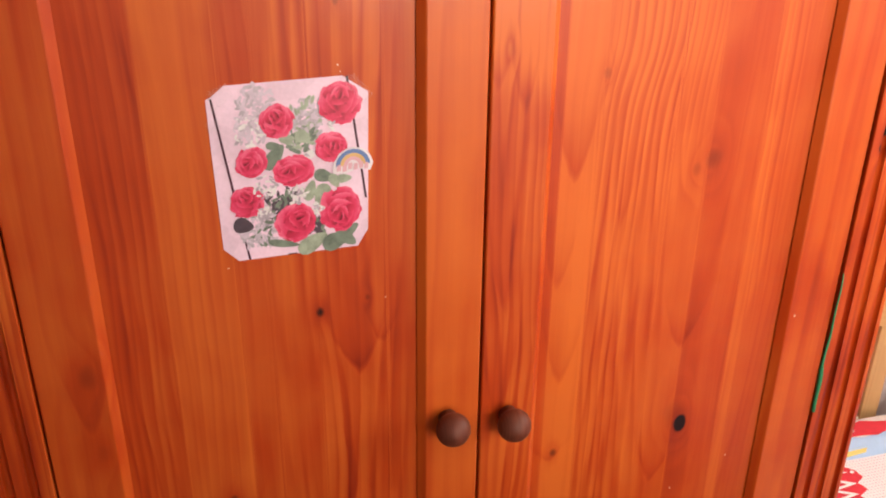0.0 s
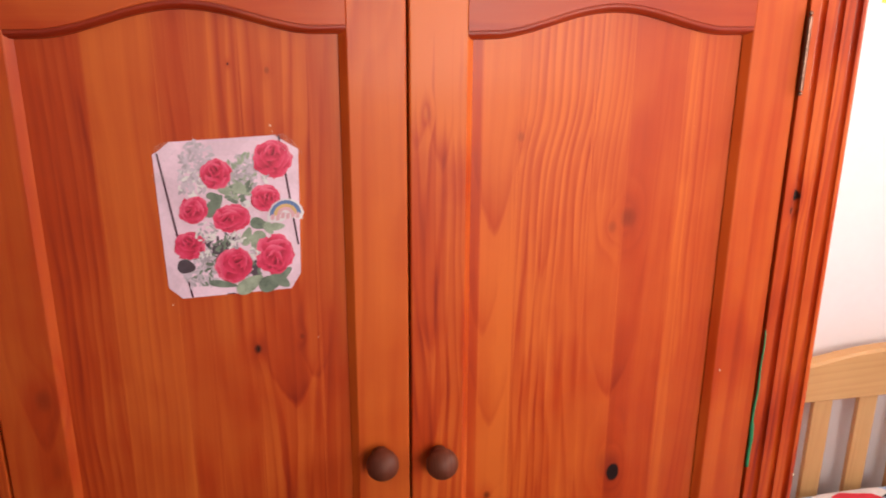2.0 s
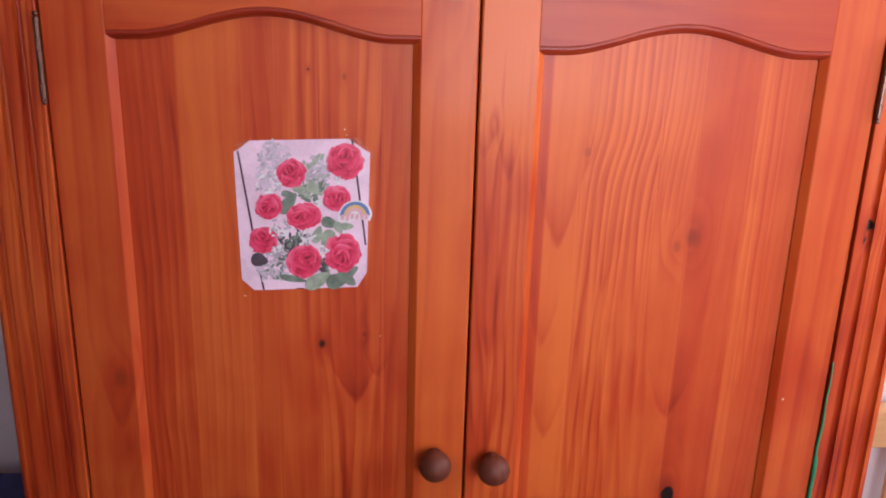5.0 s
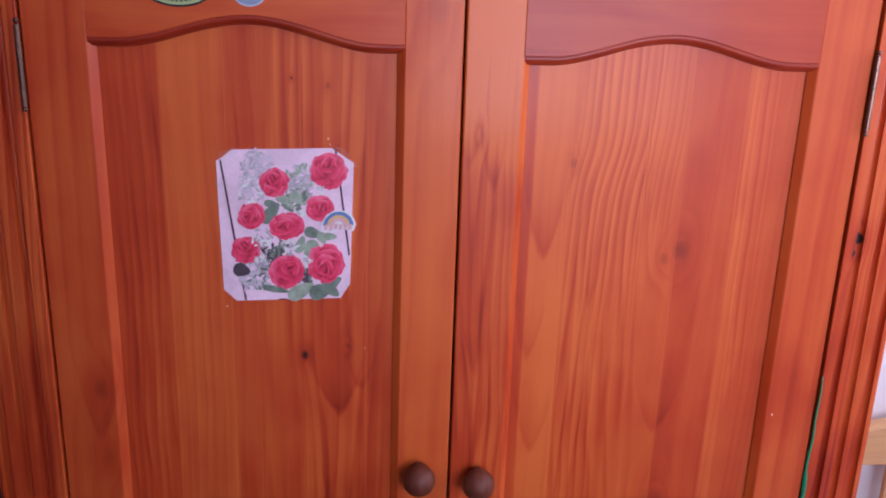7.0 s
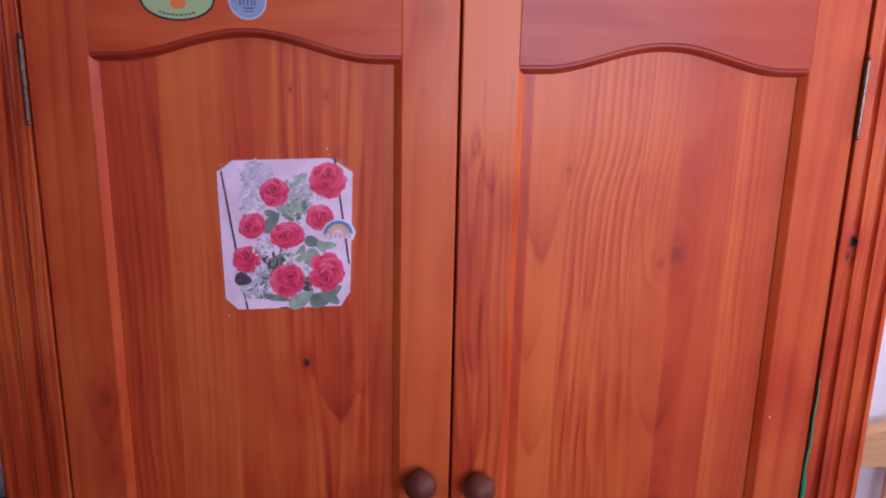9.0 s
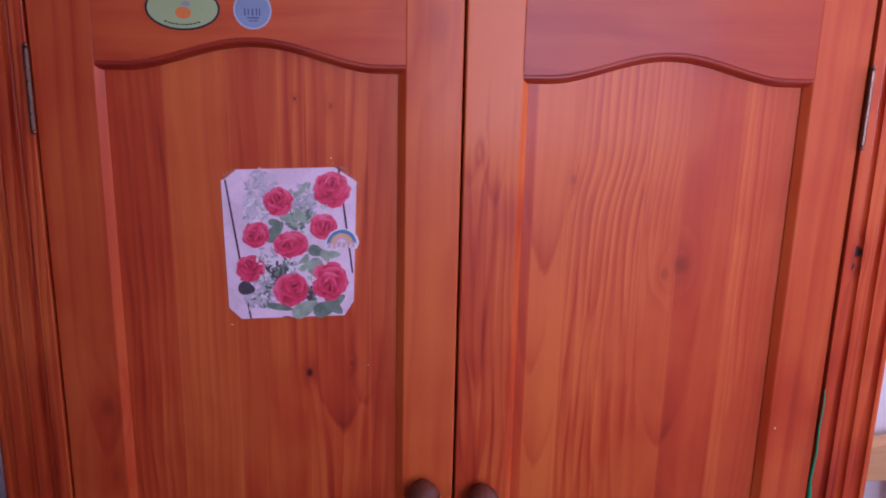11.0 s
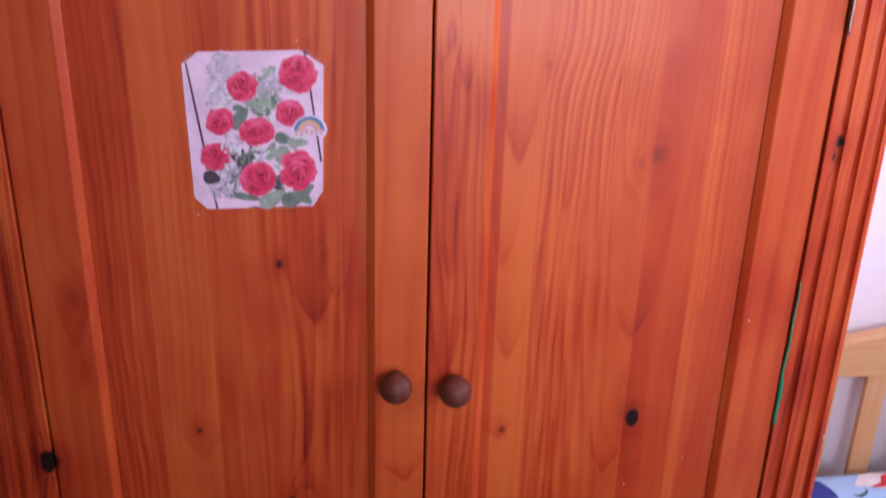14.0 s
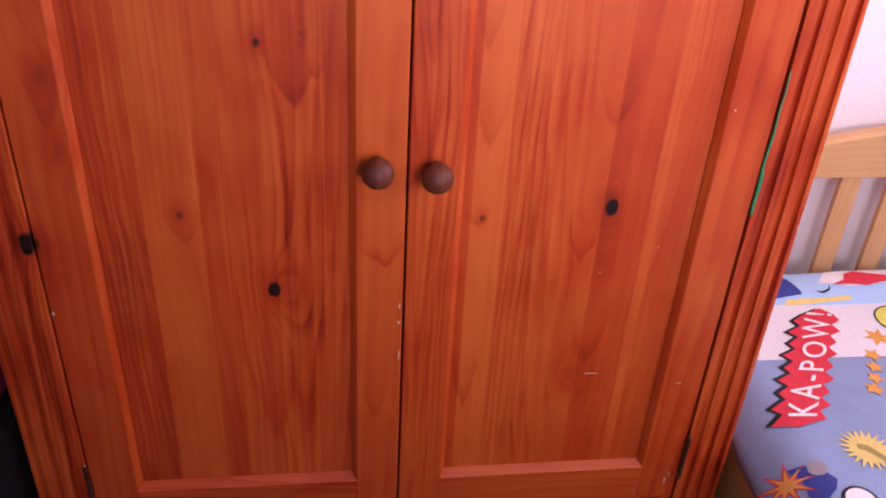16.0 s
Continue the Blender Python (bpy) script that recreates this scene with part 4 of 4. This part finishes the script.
rainbow = thing("rainbow_sticker", (-0.183, FACE, 1.288), "small rainbow sticker with rounded clear edge", "sticker")


def arc(r0, r1, cx, cy, n=16):
    out = [art(cx + r1 * math.cos(math.pi * k / n), cy - r1 * 0.92 * math.sin(math.pi * k / n)) for k in range(n + 1)]
    return out + [art(cx + r0 * math.cos(math.pi * k / n), cy - r0 * 0.92 * math.sin(math.pi * k / n)) for k in range(n, -1, -1)]


flat("backing", [art(*p) for p in ((595, 440), (592, 412), (604, 385), (622, 358), (650, 343), (685, 337), (718, 344), (744, 360), (760, 385), (768, 408), (756, 440), (700, 428), (650, 446))], 0.0020, GLOSS["film"], rainbow, thick=0.0004)
for r0, r1, ink in ((56, 74, "blue"), (40, 56, "sun"), (24, 40, "rosy")):
    flat("band", arc(r0, r1, 680, 412), 0.0023, GLOSS[ink], rainbow)
for k, (x, y) in enumerate(((612, 420), (636, 424), (660, 416), (684, 420), (708, 416), (730, 420))):
    flat("letter_bar", [art(x, y - 14), art(x + 17, y - 16), art(x + 15, y + 10), art(x - 2, y + 12)], 0.0026, GLOSS["rosy"], rainbow)

# ---- round and oval stickers on the arched rail ----
S_GREEN = plain("sticker_green", (0.40, 0.48, 0.22), 0.35, vary=0.06, coat=0.3)
S_BLUE = plain("sticker_blue", (0.25, 0.30, 0.44), 0.3, vary=0.15, coat=0.3)
S_PALE = plain("sticker_pale", (0.48, 0.50, 0.62), 0.3, vary=0.05, coat=0.3)
S_ORANGE = plain("sticker_orange", (0.72, 0.19, 0.03), 0.4)
S_DARK = plain("sticker_dark_ink", (0.07, 0.09, 0.18), 0.4)


def ellipse(cx, cz, a, b, n=40):
    return [(cx + a * math.cos(2 * math.pi * k / n), cz + b * math.sin(2 * math.pi * k / n)) for k in range(n)]


RAILF = -0.0004
o = (-0.283, RAILF, 1.536)
oval = thing("oval_sticker", o, "green oval sticker with black rim and plain orange patch", "sticker")
flat("rim", ellipse(o[0], o[2], 0.0365, 0.0215), 0.0005, INK["black"], oval, thick=0.0004, origin=o)
flat("face", ellipse(o[0], o[2], 0.0345, 0.0195), 0.0007, S_GREEN, oval, origin=o)
flat("orange_patch", ellipse(o[0] + 0.0005, o[2] - 0.0045, 0.0078, 0.0058, 20), 0.0009, S_ORANGE, oval, origin=o)
flat("grey_patch", ellipse(o[0] + 0.004, o[2] + 0.0045, 0.0042, 0.0024, 14), 0.0012, INK["grey"], oval, origin=o)
for k in range(9):
    a = radians(234 + 8.5 * k)
    cx, cz = o[0] + 0.029 * math.cos(a), o[2] + 0.0158 * math.sin(a)
    flat("letter_bar", [(cx - 0.0017, cz - 0.0006), (cx + 0.0014, cz - 0.0007), (cx + 0.0015, cz + 0.0006), (cx - 0.0016, cz + 0.0007)], 0.0009, INK["black"], oval, origin=o)
    a = radians(50 + 10 * k)
    cx, cz = o[0] + 0.029 * math.cos(a), o[2] + 0.0158 * math.sin(a)
    flat("letter_bar", [(cx - 0.0017, cz - 0.0006), (cx + 0.0014, cz - 0.0007), (cx + 0.0015, cz + 0.0006), (cx - 0.0016, cz + 0.0007)], 0.0009, INK["black"], oval, origin=o)
o = (-0.2145, RAILF, 1.5355)
disc = thing("round_sticker", o, "pale blue round sticker with worn lettering", "sticker")
flat("rim", ellipse(o[0], o[2], 0.0188, 0.0188), 0.0005, S_PALE, disc, thick=0.0004, origin=o)
flat("face", ellipse(o[0], o[2], 0.0172, 0.0172), 0.0007, S_BLUE, disc, origin=o)
for x, z, w, h in ((-0.0075, -0.002, 0.0014, 0.007), (-0.004, -0.002, 0.0014, 0.006), (0.0, -0.002, 0.0016, 0.007), (0.004, -0.002, 0.0014, 0.007), (0.007, -0.002, 0.0012, 0.007), (0.0005, -0.0075, 0.012, 0.0015), (0.0005, -0.0105, 0.009, 0.001)):
    flat("letter_bar", [(o[0] + x - w / 2, o[2] + z - h / 2), (o[0] + x + w / 2, o[2] + z - h / 2), (o[0] + x + w / 2, o[2] + z + h / 2), (o[0] + x - w / 2, o[2] + z + h / 2)], 0.0009, S_DARK, disc, origin=o)

# ---- small decals on the wall above the bed ----
WY = Y1 - 0.0012
for name, pts, ink, label in (("strip", [(0.874, 1.463), (0.884, 1.462), (0.888, 1.50), (0.882, 1.56), (0.872, 1.555), (0.877, 1.50)], "lemon", "pale yellow wall decal above the bed"),
                              ("drop", [(0.918, 1.469), (0.935, 1.466), (0.955, 1.475), (0.962, 1.50), (0.95, 1.53), (0.925, 1.525), (0.913, 1.495)], "teal", "teal wall decal above the bed")):
    o = (pts[0][0], Y1, pts[0][1])
    decal = flat("wall_decal", pts, 0.0012, INK["lemon"] if ink == "lemon" else plain("print_teal", (0.04, 0.33, 0.40), 0.6), None, thick=0.0009, origin=o)
    decal.location = o
    tagged(decal, label, "wall decal")
